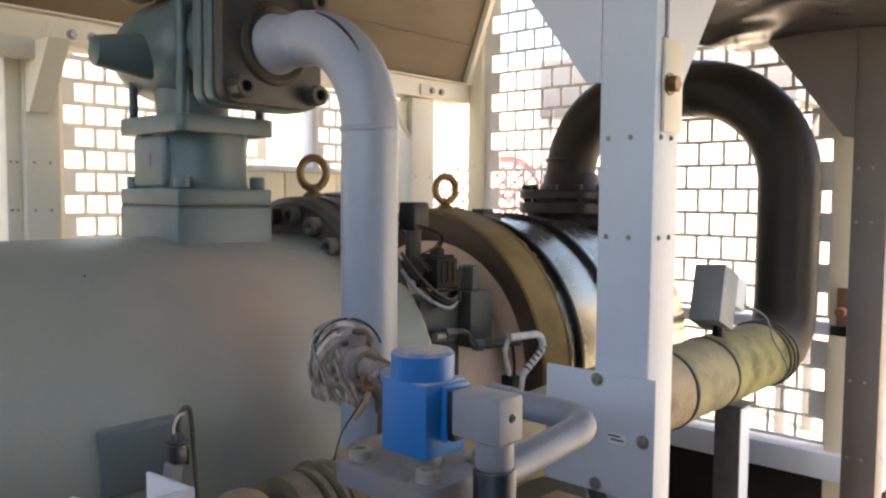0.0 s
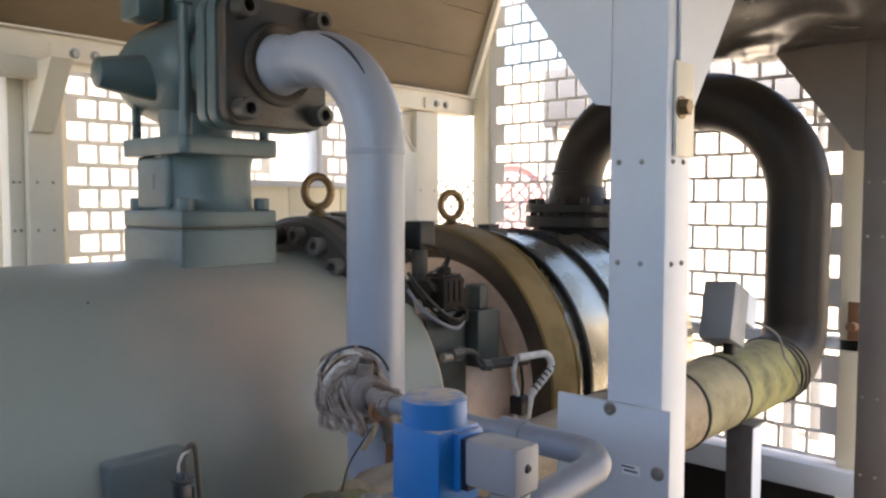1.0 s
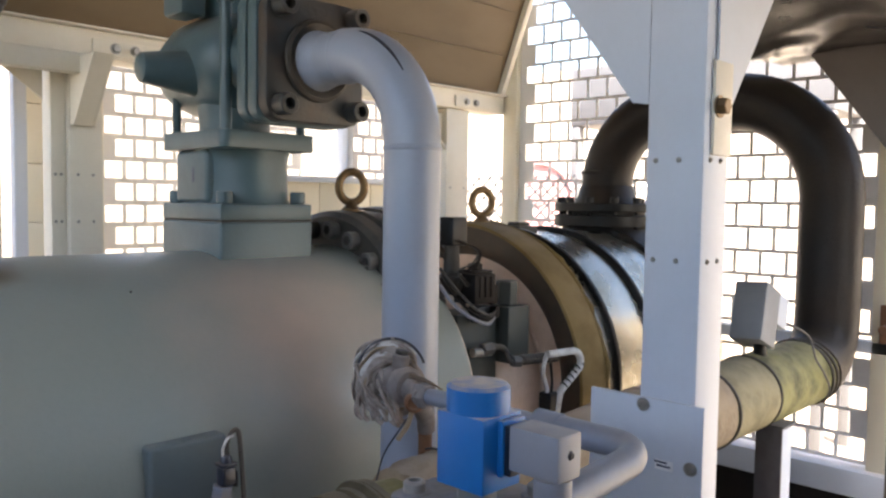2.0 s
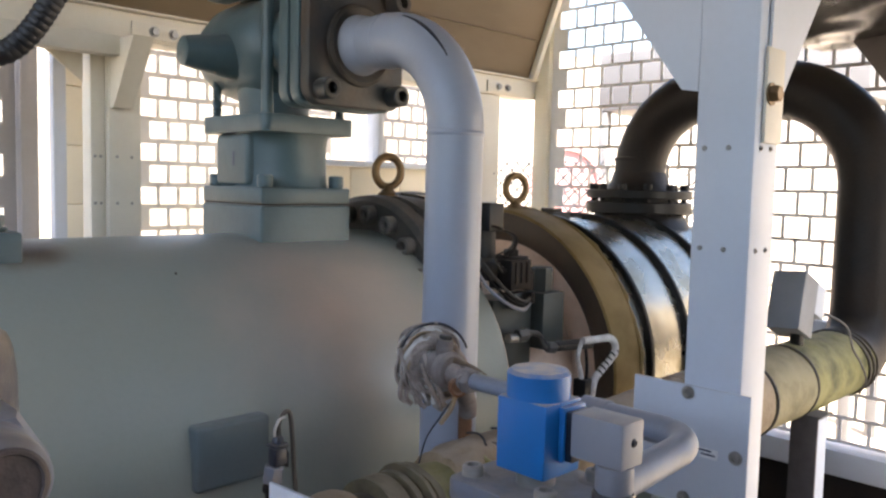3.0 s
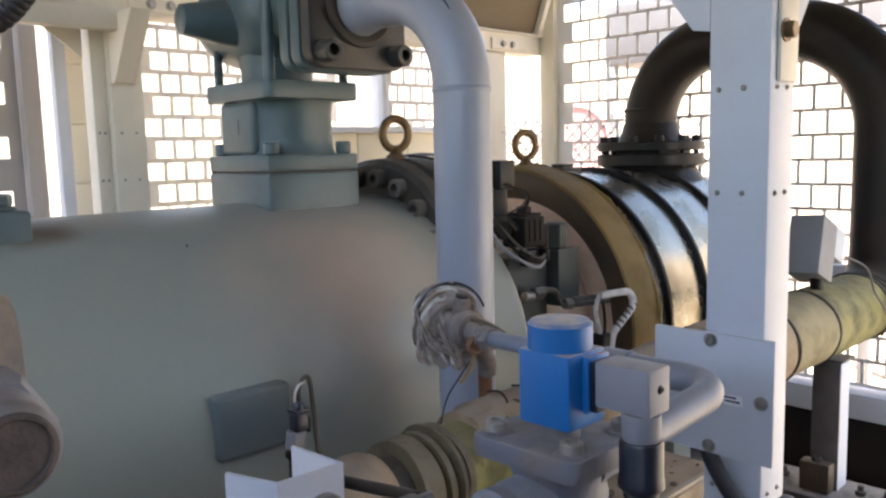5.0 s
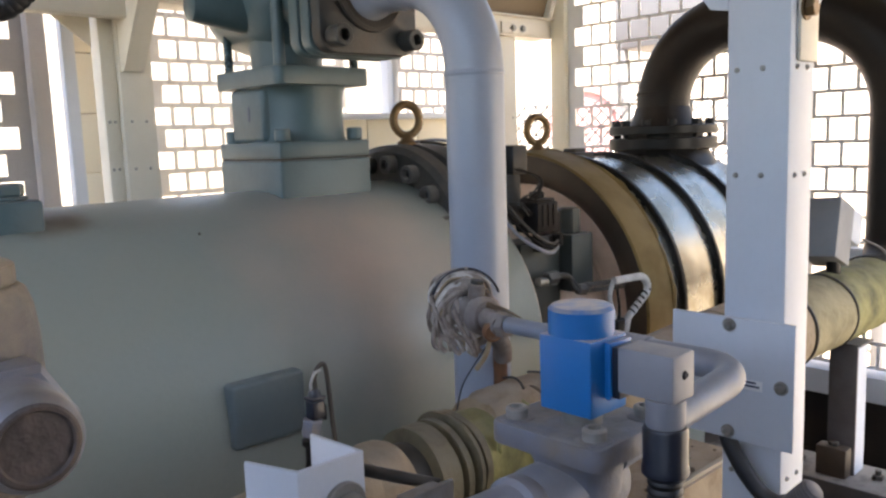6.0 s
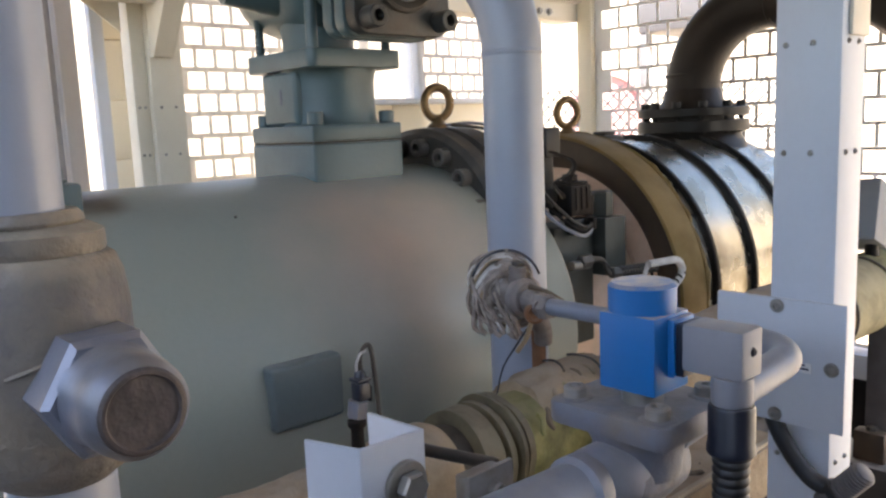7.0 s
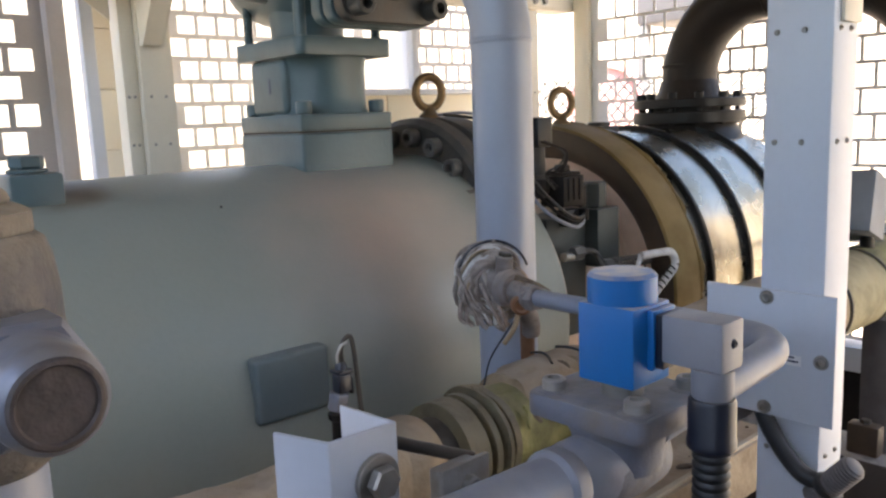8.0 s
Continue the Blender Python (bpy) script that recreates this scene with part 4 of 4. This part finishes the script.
part("tie_bar", tube(B(), [(0.72, 0.955, 1.5), (0.755, 0.93, 1.486), (0.80, 0.895, 1.47)], 0.006, 10), M_FLANGE, cl)
part("tie_nut", lathe(B(), (0.7225, 0.945, 1.5), (1, -0.3, 0), [(0, 0.01), (0.01, 0.01), (0.012, 0.007)], 14), M_LABEL, cl)

# ---- blue solenoid valve ----
so = thing("solenoid_valve", (0.92, 0.81, 1.4), "dusty grey cast solenoid valve with a bright blue coil", "valve")
part("cover", prism(B(), round_rect(0.862, 0.752, 0.985, 0.886, 0.012), 1.498, 1.522, "z", 0.004), M_VALVE, so)
b = lathe(B(), (0.97, 0.82, 1.45), (-1, 0, 0), [(0, 0.03), (0.006, 0.034), (0.04, 0.037), (0.085, 0.034), (0.1, 0.03)], 32)
lathe(b, (0.922, 0.82, 1.45), (0, 0, 1), [(0, 0.042), (0.03, 0.045), (0.04, 0.05), (0.0478, 0.052)], 32)
part("valve_body", b, M_VALVE, so)
for x in (0.883, 0.967):
    for y in (0.772, 0.866):
        part("ear", prism(B(), round_rect(x - 0.0165, y - 0.0165, x + 0.0165, y + 0.0165, 0.012), 1.499, 1.5235, "z", 0.003), M_VALVE, so)
        part("cap_screw", capscrew(B(), (x, y, 1.5235), (0, 0, 1), 0.0115, 0.011), M_CLAMP, so)
b = lathe(B(), (0.9, 0.822, 1.452), (-1, 0, 0.04), [(0, 0.036), (0.045, 0.035), (0.055, 0.031), (0.06, 0.034), (0.075, 0.034), (0.08, 0.029), (0.34, 0.029)], 32)
part("inlet_pipe", b, M_TUBE, so)
part("coil_stem", cyl(B(), (0.917, 0.811, 1.5225), (0.917, 0.811, 1.5378), 0.02, 24), M_STEEL, so)
coilb = part("coil", box(B(), (0.888, 0.779, 1.538), (0.946, 0.840, 1.612), 0.0018), M_BLUE, so, "bright blue moulded coil")
part("side_block", box(B(), (0.908, 0.7715, 1.553), (0.944, 0.7788, 1.609), 0.002), M_BLUE, coilb)
part("coil_cap", lathe(B(), (0.917, 0.811, 1.612), (0, 0, 1), [(0, 0.032), (0.024, 0.032), (0.0275, 0.0285), (0.0275, 0)], 40), M_BLUE, coilb, "round blue cap with dust on top")
part("gasket", box(B(), (0.91, 0.7625, 1.556), (0.941, 0.7712, 1.605), 0.001), M_NAVY, coilb)
con = part("connector", box(B(), (0.905, 0.704, 1.564), (0.942, 0.7622, 1.608), 0.003), M_GREYPL, so, "grey plastic plug connector")
part("screw", capscrew(B(), (0.924, 0.704, 1.588), (0, -1, 0), 0.0045, 0.002), M_NAVY, con)
part("gland", lathe(B(), (0.922, 0.722, 1.5637), (0, 0, -1), [(0, 0.018), (0.024, 0.018), (0.026, 0.0165)], 28), M_GREYPL, con)
part("conduit_fitting", lathe(B(), (0.922, 0.722, 1.5377), (0, 0, -1), [(0, 0.019), (0.003, 0.0205), (0.036, 0.0205), (0.038, 0.0215), (0.044, 0.0215), (0.0485, 0.0175)], 28), M_NAVY, con)
n = 90
part("conduit", tube(B(), resample(spline([(0.922, 0.722, 1.489), (0.923, 0.722, 1.36), (0.925, 0.72, 1.25), (0.93, 0.72, 1.0)], 30), 0.0028), lambda i: 0.0165 if i % 3 else 0.0145, 18), M_RUBBER, con)

# tube looping from the cord-wrapped valve to the solenoid valve
lt = thing("liquid_tube", (1.2, 1.0, 1.49), "grey painted tube looping behind the blue coil", "tube")
part("thin_tube", tube(B(), [(1.25, 1.285, 1.498), (1.246, 1.0, 1.5), (1.245, 0.95, 1.5)], 0.0135, 20), M_TUBE, lt)
part("socket", cyl(B(), (1.246, 0.985, 1.5), (1.245, 0.94, 1.5), 0.022, 24, 0.002), M_TUBE, lt)
lp = rounded([(1.245, 0.96, 1.5), (1.24, 0.8, 1.502), (0.95, 0.8, 1.482)], 0.06, 14)
part("loop_tube", tube(B(), lp, 0.0195, 24), M_TUBE, lt)

# ---- small valve wrapped in cord ----
cv = thing("cord_wrapped_valve", (1.25, 1.37, 1.47), "small grey valve wrapped in dirty white cord", "valve")
CX, CY_, CZ = 1.273, 1.327, 1.51
RT, BK = Vector((0.74, -0.67, 0)), Vector((0.67, 0.74, 0))
UPV = Vector((0, 0, 1))


def local(a, b, c):
    """A place near the cord valve: a across the view of the aisle, b up, c away from the aisle."""
    return Vector((CX, CY_, CZ)) + RT * a + UPV * b + BK * c


part("valve_body", tube(B(), spline([local(-0.012, 0.004, -0.01), local(0.012, -0.003, -0.045), local(0.036, -0.01, -0.075), local(0.05, -0.014, -0.1)], 6), lambda i: 0.027 + 0.004 * math.sin(i * 0.35) - 0.0006 * i, 20), M_CVALVE, cv)
part("shoulder", lathe(B(), local(0.022, -0.004, -0.058), BK * -0.7 + RT * 0.5, [(-0.012, 0.024), (-0.006, 0.032), (0.008, 0.033), (0.014, 0.026)], 24), M_CVALVE, cv)
part("hex_nut", hexagon(B(), (1.251, 1.236, 1.497), (1.249, 1.206, 1.498), 0.022, 0.003), M_CVALVE, cv)
plug = part("rust_plug", lathe(B(), local(0.037, -0.024, -0.088), -BK + RT * 0.1, [(0, 0.0165), (0.012, 0.0165), (0.015, 0.012), (0.011, 0.009), (0.011, 0)], 20), M_RUST, cv, "rusted plug")
part("stub", cyl(B(), local(0.014, 0.012, -0.05), local(0.017, 0.048, -0.05), 0.0145, 18, 0.002), M_CVALVE, cv)
part("stub_cap", hexagon(B(), local(0.017, 0.048, -0.05), local(0.018, 0.055, -0.05), 0.0125, 0.002), M_FLANGE, cv)
part("outlet", tube(B(), spline([local(0.03, -0.02, -0.06), local(0.05, -0.045, -0.03), local(0.062, -0.075, 0.0), local(0.064, -0.1, 0.01)], 6), 0.0165, 16), M_CVALVE, cv)
random.seed(11)
part("cord_core", lathe(B(), local(-0.006, 0, 0.035), -BK, [(0, 0.03), (0.01, 0.046), (0.04, 0.048), (0.06, 0.034), (0.066, 0.0)], 28), M_FLANGE, cv)
# loops over the top and down the far side of the body
for k in range(84):
    r0 = random.uniform(0.03, 0.057)
    mid, span = random.gauss(2.9, 0.8), random.uniform(1.2, 3.6)
    off = 0.02 - 0.062 * (1 - (r0 / 0.07) ** 2) + random.uniform(-0.012, 0.008)
    ex, ez, ph = random.uniform(-0.006, 0.005), random.uniform(-0.008, 0.006), random.uniform(0, 6)
    pts = []
    for i in range(18):
        a = mid + span * (i / 17 - 0.5)
        rr = r0 * (1 + 0.12 * math.sin(2.1 * a + ph) + 0.05 * math.sin(5.3 * a + 2 * ph))
        pts.append(local(1.02 * rr * math.cos(a) + ex, 1.08 * rr * math.sin(a) + ez, off + 0.008 * math.sin(1.4 * a + ph)))
    w0 = random.uniform(0.0022, 0.0048)
    part("cord", tube(B(), pts, w0, 7), (M_ROPE, M_TAPE, M_ROPE, M_BEIGE, M_ROPE)[k % 5], cv)
# strands hanging over the side
for k in range(11):
    a0, b0 = random.uniform(-0.062, -0.006), random.uniform(0.0, 0.04)
    c0 = -0.02 - 0.03 * (1 + a0 / 0.07) + random.uniform(-0.008, 0.008)
    lean = random.uniform(0.005, 0.04)
    pts = spline([local(a0 - 0.004, b0, c0 + 0.006), local(a0 + lean * 0.2, b0 - 0.03, c0 - 0.006), local(a0 + lean * 0.7, b0 - 0.06, c0 - 0.004), local(a0 + lean, max(b0 - 0.095, -0.07 - 0.2 * (a0 + 0.06)), c0 + 0.006)], 5)
    part("cord", tube(B(), pts, random.uniform(0.0024, 0.0046), 7), M_TAPE if k % 3 == 0 else M_ROPE, cv)
part("cable", tube(B(), [local(0.061 * math.cos(a), 0.003 + 0.066 * math.sin(a), -0.012) for a in (radians(20 + 8 * i) for i in range(24))], 0.0022, 8), M_NAVY, cv, "thin dark cable round the cords")
part("twig", tube(B(), spline([local(0.03, 0.02, -0.09), local(0.06, 0.012, -0.1), local(0.085, -0.002, -0.1)], 5), lambda i: 0.005 - 0.0004 * i, 8), M_DEBRIS, cv)
part("loose_end", tube(B(), spline([local(0.03, -0.06, -0.05), local(0.01, -0.09, -0.05), local(-0.012, -0.13, -0.04), local(-0.025, -0.18, -0.04)]), 0.0016, 6), M_NAVY, cv)
part("loose_end", tube(B(), spline([local(0.036, -0.05, -0.055), local(0.028, -0.075, -0.055), local(0.012, -0.1, -0.05)]), 0.0045, 8), M_BEIGE, cv)
for a, b in ((-0.055, -0.056), (-0.044, -0.06), (-0.02, -0.066), (0.004, -0.068), (0.02, -0.066)):
    part("loose_end", tube(B(), spline([local(a, b + 0.03, -0.025), local(a - 0.004, b, -0.03), local(a + 0.006, b - 0.012, -0.03)]), 0.0045, 8), M_ROPE, cv)

# ---- cover plate on the post ----
cp = thing("cover_plate", (1.49, 0.937, 1.41), "white painted cover plate bolted on the steel post", "plate")
part("plate", box(B(), (1.468, 0.835, 1.312), (1.475, 1.038, 1.51), 0.002), M_WHITE, cp)
part("back_box", box(B(), (1.4755, 0.86, 1.33), (1.5145, 1.02, 1.495), 0.003), M_WHITE, cp)
for y, z in ((0.938, 1.498), (0.854, 1.411), (0.938, 1.324), (1.022, 1.411)):
    bb = cyl(B(), (1.468, y, z), (1.466, y, z), 0.011, 20)
    capscrew(bb, (1.466, y, z), (-1, 0, 0), 0.008, 0.004)
    part("screw", bb, M_STEEL, cp)
st = part("sticker", box(B(), (1.4668, 0.883, 1.399), (1.4679, 0.914, 1.415)), M_LABEL, cp, "small white sticker with blurred print")
for z, y0, y1 in ((1.4115, 0.893, 0.915), (1.4055, 0.887, 0.911)):
    part("print_bar", box(B(), (1.4662, y0, z - 0.0015), (1.4667, y1, z + 0.0015)), M_INK, st)

ho = thing("black_hose", (1.49, 0.92, 1.3), "black rubber hose hanging below the cover plate", "hose")
part("hose", tube(B(), spline([(1.497, 0.957, 1.34), (1.488, 0.948, 1.305), (1.485, 0.919, 1.26), (1.485, 0.887, 1.227), (1.485, 0.856, 1.217)]), 0.0138, 16), M_RUBBER, ho)
part("hose_cuff", tube(B(), [(1.487, 0.866 - 0.0009 * i, 1.19 + 0.00108 * i) for i in range(66)], lambda i: (0.0195 if i % 4 < 2 else 0.018) * (1 if i < 60 else 1 - 0.012 * (i - 60) ** 2), 20), M_STAND, ho)
part("end_collar", lathe(B(), (1.487, 0.846, 1.214), (0, -0.64, 0.768), [(-0.006, 0.019), (-0.005, 0.0235), (0.005, 0.0235), (0.006, 0.019)], 24, close=False), M_RUBBER, ho)

# ---- solenoids on the coupling housing ----
ps = thing("pilot_valve", (2.0, 1.7, 1.3), "green-grey pilot valve block with dark solenoid plugs", "valve")
part("block", box(B(), (2.012, 1.66, 1.38), (2.105, 1.74, 1.535), 0.004), M_BLOCK, ps)
part("lower_block", box(B(), (1.85, 1.7, 1.2), (2.011, 1.8, 1.525), 0.005), M_BLOCK, ps)
b = box(B(), (1.875, 1.662, 1.552), (1.958, 1.742, 1.632), 0.006)
box(b, (1.88, 1.67, 1.6325), (1.953, 1.735, 1.64), 0.002)
for k in range(3):
    box(b, (1.89 + 0.022 * k, 1.658, 1.57), (1.9 + 0.022 * k, 1.6615, 1.625), 0.001)
box(b, (1.958, 1.675, 1.545), (1.985, 1.72, 1.6), 0.005)
part("solenoid_plug", b, M_DARK, ps)
part("plug_knob", hexagon(B(), (1.915, 1.7, 1.6402), (1.915, 1.7, 1.658), 0.02, 0.003), M_DARK, ps)
part("stem", hexagon(B(), (2.05, 1.7, 1.5352), (2.05, 1.7, 1.605), 0.031, 0.005), M_BLOCK, ps)
part("arm", box(B(), (1.9, 1.67, 1.5), (1.964, 1.71, 1.544), 0.004), M_BLACK, ps)
part("upper_plug", box(B(), (1.838, 1.71, 1.705), (1.895, 1.77, 1.78), 0.006), M_BLACK, ps)
part("upper_valve", lathe(B(), (1.866, 1.74, 1.575), (0, 0, 1), [(0, 0.02), (0.02, 0.035), (0.05, 0.035), (0.06, 0.022), (0.13, 0.02)], 16), M_FLANGE, ps)
part("fitting", cyl(B(), (1.86, 1.655, 1.43), (1.93, 1.655, 1.425), 0.012, 12), M_STEEL, ps)
for k in range(3):
    o = 0.022 * k
    part("wire", tube(B(), spline([(1.8, 1.72, 1.65 - o), (1.825, 1.69, 1.6 - o), (1.86, 1.655, 1.55 - o * 0.7), (1.91, 1.645, 1.525 - o * 0.5), (1.955, 1.655, 1.535 - o * 0.2)]), (0.0045, 0.004, 0.005)[k], 8), (M_FLANGE, M_DARK, M_GREYPL)[k], ps)
part("clip", box(B(), (1.94, 1.645, 1.515), (1.956, 1.668, 1.545), 0.003), M_DARK, ps)
for k in range(3):
    part("wire", tube(B(), spline([(1.866 - 0.01 * k, 1.71, 1.72), (1.9 + 0.006 * k, 1.68, 1.69), (1.875, 1.675, 1.66 - 0.012 * k), (1.84, 1.69, 1.64), (1.86 + 0.01 * k, 1.68, 1.6)]), 0.0028, 6), M_DARK if k else M_FLANGE, ps)
pts = []
for i in range(100):
    a = i * 0.75
    s = i / 99
    pts.append((2.02 + 0.13 * s, 1.62 + 0.0125 * math.cos(a) - 0.02 * s, 1.396 - 0.005 * s + 0.0125 * math.sin(a)))
part("coiled_tube", tube(B(), pts, 0.0032, 6), M_HEAD, ps)
part("elbow", tube(B(), spline([(1.905, 1.652, 1.435), (1.95, 1.645, 1.437), (1.975, 1.64, 1.425), (1.985, 1.63, 1.395), (2.02, 1.62, 1.392)]), 0.0075, 10), M_FLANGE, ps)
part("union_nut", hexagon(B(), (1.895, 1.654, 1.434), (1.93, 1.65, 1.436), 0.018, 0.002), M_HEAD, ps)
part("union_nut", hexagon(B(), (1.99, 1.628, 1.395), (2.018, 1.622, 1.392), 0.016, 0.002), M_HEAD, ps)
part("lead", tube(B(), spline([(1.93, 1.65, 1.43), (1.965, 1.64, 1.43), (1.985, 1.63, 1.41), (1.995, 1.625, 1.385), (2.02, 1.62, 1.388)]), 0.004, 8), M_BLACK, ps)
wl = thing("wrapped_cable", (2.08, 1.55, 1.3), "dirty white wrapped cable bent into a loop", "cable")
part("cable", tube(B(), rounded([(2.015, 1.53, 1.425), (2.125, 1.51, 1.425), (2.14, 1.505, 1.385), (2.06, 1.52, 1.32), (2.045, 1.53, 1.2)], 0.03, 8), 0.01, 12), M_TAPE, wl)
for k in range(6):
    q = Vector((2.135 - 0.012 * k, 1.507 + 0.002 * k, 1.388 - 0.0105 * k))
    part("tie", lathe(B(), q, (-0.08, 0.015, -0.065), [(-0.003, 0.0098), (-0.002, 0.0112), (0.002, 0.0112), (0.003, 0.0098)], 14, close=False), M_FLANGE, wl)
part("clip", box(B(), (2.02, 1.52, 1.27), (2.06, 1.56, 1.32), 0.004), M_BLACK, wl)
part("lead", tube(B(), spline([(2.02, 1.535, 1.425), (2.01, 1.54, 1.38), (2.03, 1.54, 1.32), (2.02, 1.545, 1.24)]), 0.006, 8), M_TAPE, wl)
part("lead", tube(B(), spline([(2.03, 1.53, 1.4), (2.045, 1.535, 1.35), (2.035, 1.53, 1.3)]), 0.004, 8), M_BLACK, wl)

# ---- foreground valve with the big hex nut ----
fv = thing("service_valve", (0.37, 0.76, 1.6), "dusty beige service valve with a large hex cap nut", "valve")
NXc, NYc, NZc = 0.389, 0.672, 1.69
part("hex_nut", hexagon(B(), (NXc, NYc + 0.062, NZc), (NXc, NYc + 0.03, NZc), 0.0275, 0.003), M_NUT, fv)
part("cap", lathe(B(), (NXc, NYc + 0.031, NZc), (0, -1, 0), [(0, 0.0225), (0.003, 0.0205), (0.018, 0.0207), (0.026, 0.0197), (0.0295, 0.0171)], 48, close=False), M_NUT, fv, "dull metal cap")
part("cap_face", lathe(B(), (NXc, NYc + 0.031, NZc), (0, -1, 0), [(0.0295, 0.017), (0.0308, 0.0158), (0.031, 0.0145), (0.0296, 0.0136), (0.0298, 0.0)], 48, close=False), M_NUTFACE, fv, "worn brown round cap face")
vx, vy = 0.381, 0.759
part("valve_body", lathe(B(), (vx, vy, 1.636), (0, 0, 1), [(0, 0.021), (0.006, 0.023), (0.012, 0.031), (0.02, 0.0352), (0.06, 0.0372), (0.084, 0.0368), (0.098, 0.035), (0.105, 0.0325), (0.1075, 0.0292)], 48), M_FVALVE, fv)
part("collar", lathe(B(), (vx, vy, 1.7436), (0, 0, 1), [(0, 0.0285), (0.002, 0.0292), (0.009, 0.0288), (0.0105, 0.0262), (0.0125, 0.0222)], 48), M_FVALVE, fv)
part("union_ring", lathe(B(), (vx - 0.002, vy, 1.7562), (0, 0, 1), [(0, 0.0225), (0.0015, 0.0232), (0.004, 0.0225), (0.006, 0.0205)], 48), M_FVALVE, fv)
part("casting_seam", tube(B(), [(vx + 0.0375 * math.sin(a), vy - 0.0375 * math.cos(a), 1.706 + 0.012 * a) for a in (radians(-40 + 8 * i) for i in range(9))], 0.0011, 6), M_FVALVE, fv)
part("riser", cyl(B(), (vx - 0.006, vy, 1.762), (vx - 0.006, vy, 3.298), 0.0195, 32), M_PIPE, fv)
part("lower_tube", cyl(B(), (vx, vy, 0.041), (vx, vy, 1.642), 0.0235, 32), M_PIPE, fv)

# ---- hanging conduit at the top ----
hc = thing("hanging_conduit", (0.55, 1.23, 1.95), "black corrugated conduit hanging in a loop", "conduit")
part("conduit", tube(B(), resample(spline([(0.68, 1.18, 3.29), (0.68, 1.18, 2.7), (0.66, 1.19, 2.3), (0.62, 1.195, 2.08), (0.585, 1.205, 1.99), (0.555, 1.225, 1.947), (0.525, 1.235, 1.945), (0.513, 1.235, 1.97), (0.512, 1.232, 2.05), (0.512, 1.23, 2.3), (0.512, 1.23, 3.29)], 24), 0.0024), lambda i: 0.0125 if i % 3 else 0.0115, 16), M_RUBBER, hc)

la = thing("door_latch", (3.235, 1.0, 1.42), "rust-brown latch on the cream upright", "latch")
part("plate", box(B(), (3.238, 1.03, 1.37), (3.2475, 1.07, 1.5), 0.002), M_RUST, la)
part("lever", cyl(B(), (3.236, 1.05, 1.42), (3.2, 1.05, 1.42), 0.016, 16, 0.002), M_RUST, la)

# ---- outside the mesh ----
# Added walls: the east one reflects sun, the north one is darkened against glare.
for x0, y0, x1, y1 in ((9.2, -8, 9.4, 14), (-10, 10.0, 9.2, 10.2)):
    solid("backdrop", box(B(), (x0, y0, 0), (x1, y1, 3.6)), M_OUTN if y0 > 9 else M_OUTWALL, "added tan boundary wall, darkened against glare" if y0 > 9 else "added pale boundary wall that bounces sunlight in", "wall", kind="structure")


def lattice(name, a, b, z0, z1, step, label):
    """Chain-link wire between two places of the plan."""
    bm = B()
    a, b = Vector((*a, 0)), Vector((*b, 0))
    n = (b - a).length
    d = (b - a) / n
    h = z1 - z0
    k = -h
    while k < n:
        for way in (1, -1):
            s0, s1 = max(k, 0), min(k + h, n)
            if s1 - s0 > 0.01:
                q0, q1 = (s0 - k, s1 - k) if way > 0 else (h - (s0 - k), h - (s1 - k))
                tube(bm, [a + d * s0 + Vector((0, 0, z0 + q0)), a + d * s1 + Vector((0, 0, z0 + q1))], 0.006, 4)
        k += step
    return bm


fe = thing("chain_link_fence", (4.6, 3.4, 0), "galvanised chain-link fence outside the perforated wall", "fence")
part("wire_mesh", lattice("wire", (4.52, 2.3), (4.2, 4.6), 1.62, 2.0, 0.085, ""), M_FENCE, fe)
for q in ((4.52, 2.3), (4.2, 4.6)):
    part("fence_post", cyl(B(), (*q, 0), (*q, 2.0), 0.025, 12), M_FENCE, fe)
fn = thing("cooling_fan", (5.9, 4.6, 0), "red round fan cowl standing outside, sun glare painted in", "fan")
part("cowl", lathe(B(), (5.80, 4.43, 1.88), (-0.79, -0.61, 0), [(0, 0.1), (0, 0.3), (0.08, 0.31), (0.085, 0.27), (0.05, 0.26), (0.05, 0.08), (0.07, 0.07), (0.07, 0)], 40), M_OUTPINK, fn)
part("pedestal", box(B(), (5.75, 4.30, 0), (6.05, 4.60, 1.61), 0.02), M_OUTPINK, fn)
cb = thing("outdoor_cabinet", (6.4, 4.0, 0), "dark grey machine cabinet standing outside the fence", "cabinet")
part("case", box(B(), (6.2, 2.2, 2.5), (6.9, 4.4, 3.0), 0.02), M_OUTDARK, cb)
for q in ((6.25, 2.25), (6.85, 4.35), (6.25, 4.35), (6.85, 2.25)):
    part("leg", box(B(), (q[0] - 0.04, q[1] - 0.04, 0), (q[0] + 0.04, q[1] + 0.04, 2.499), 0.004), M_OUTDARK, cb)
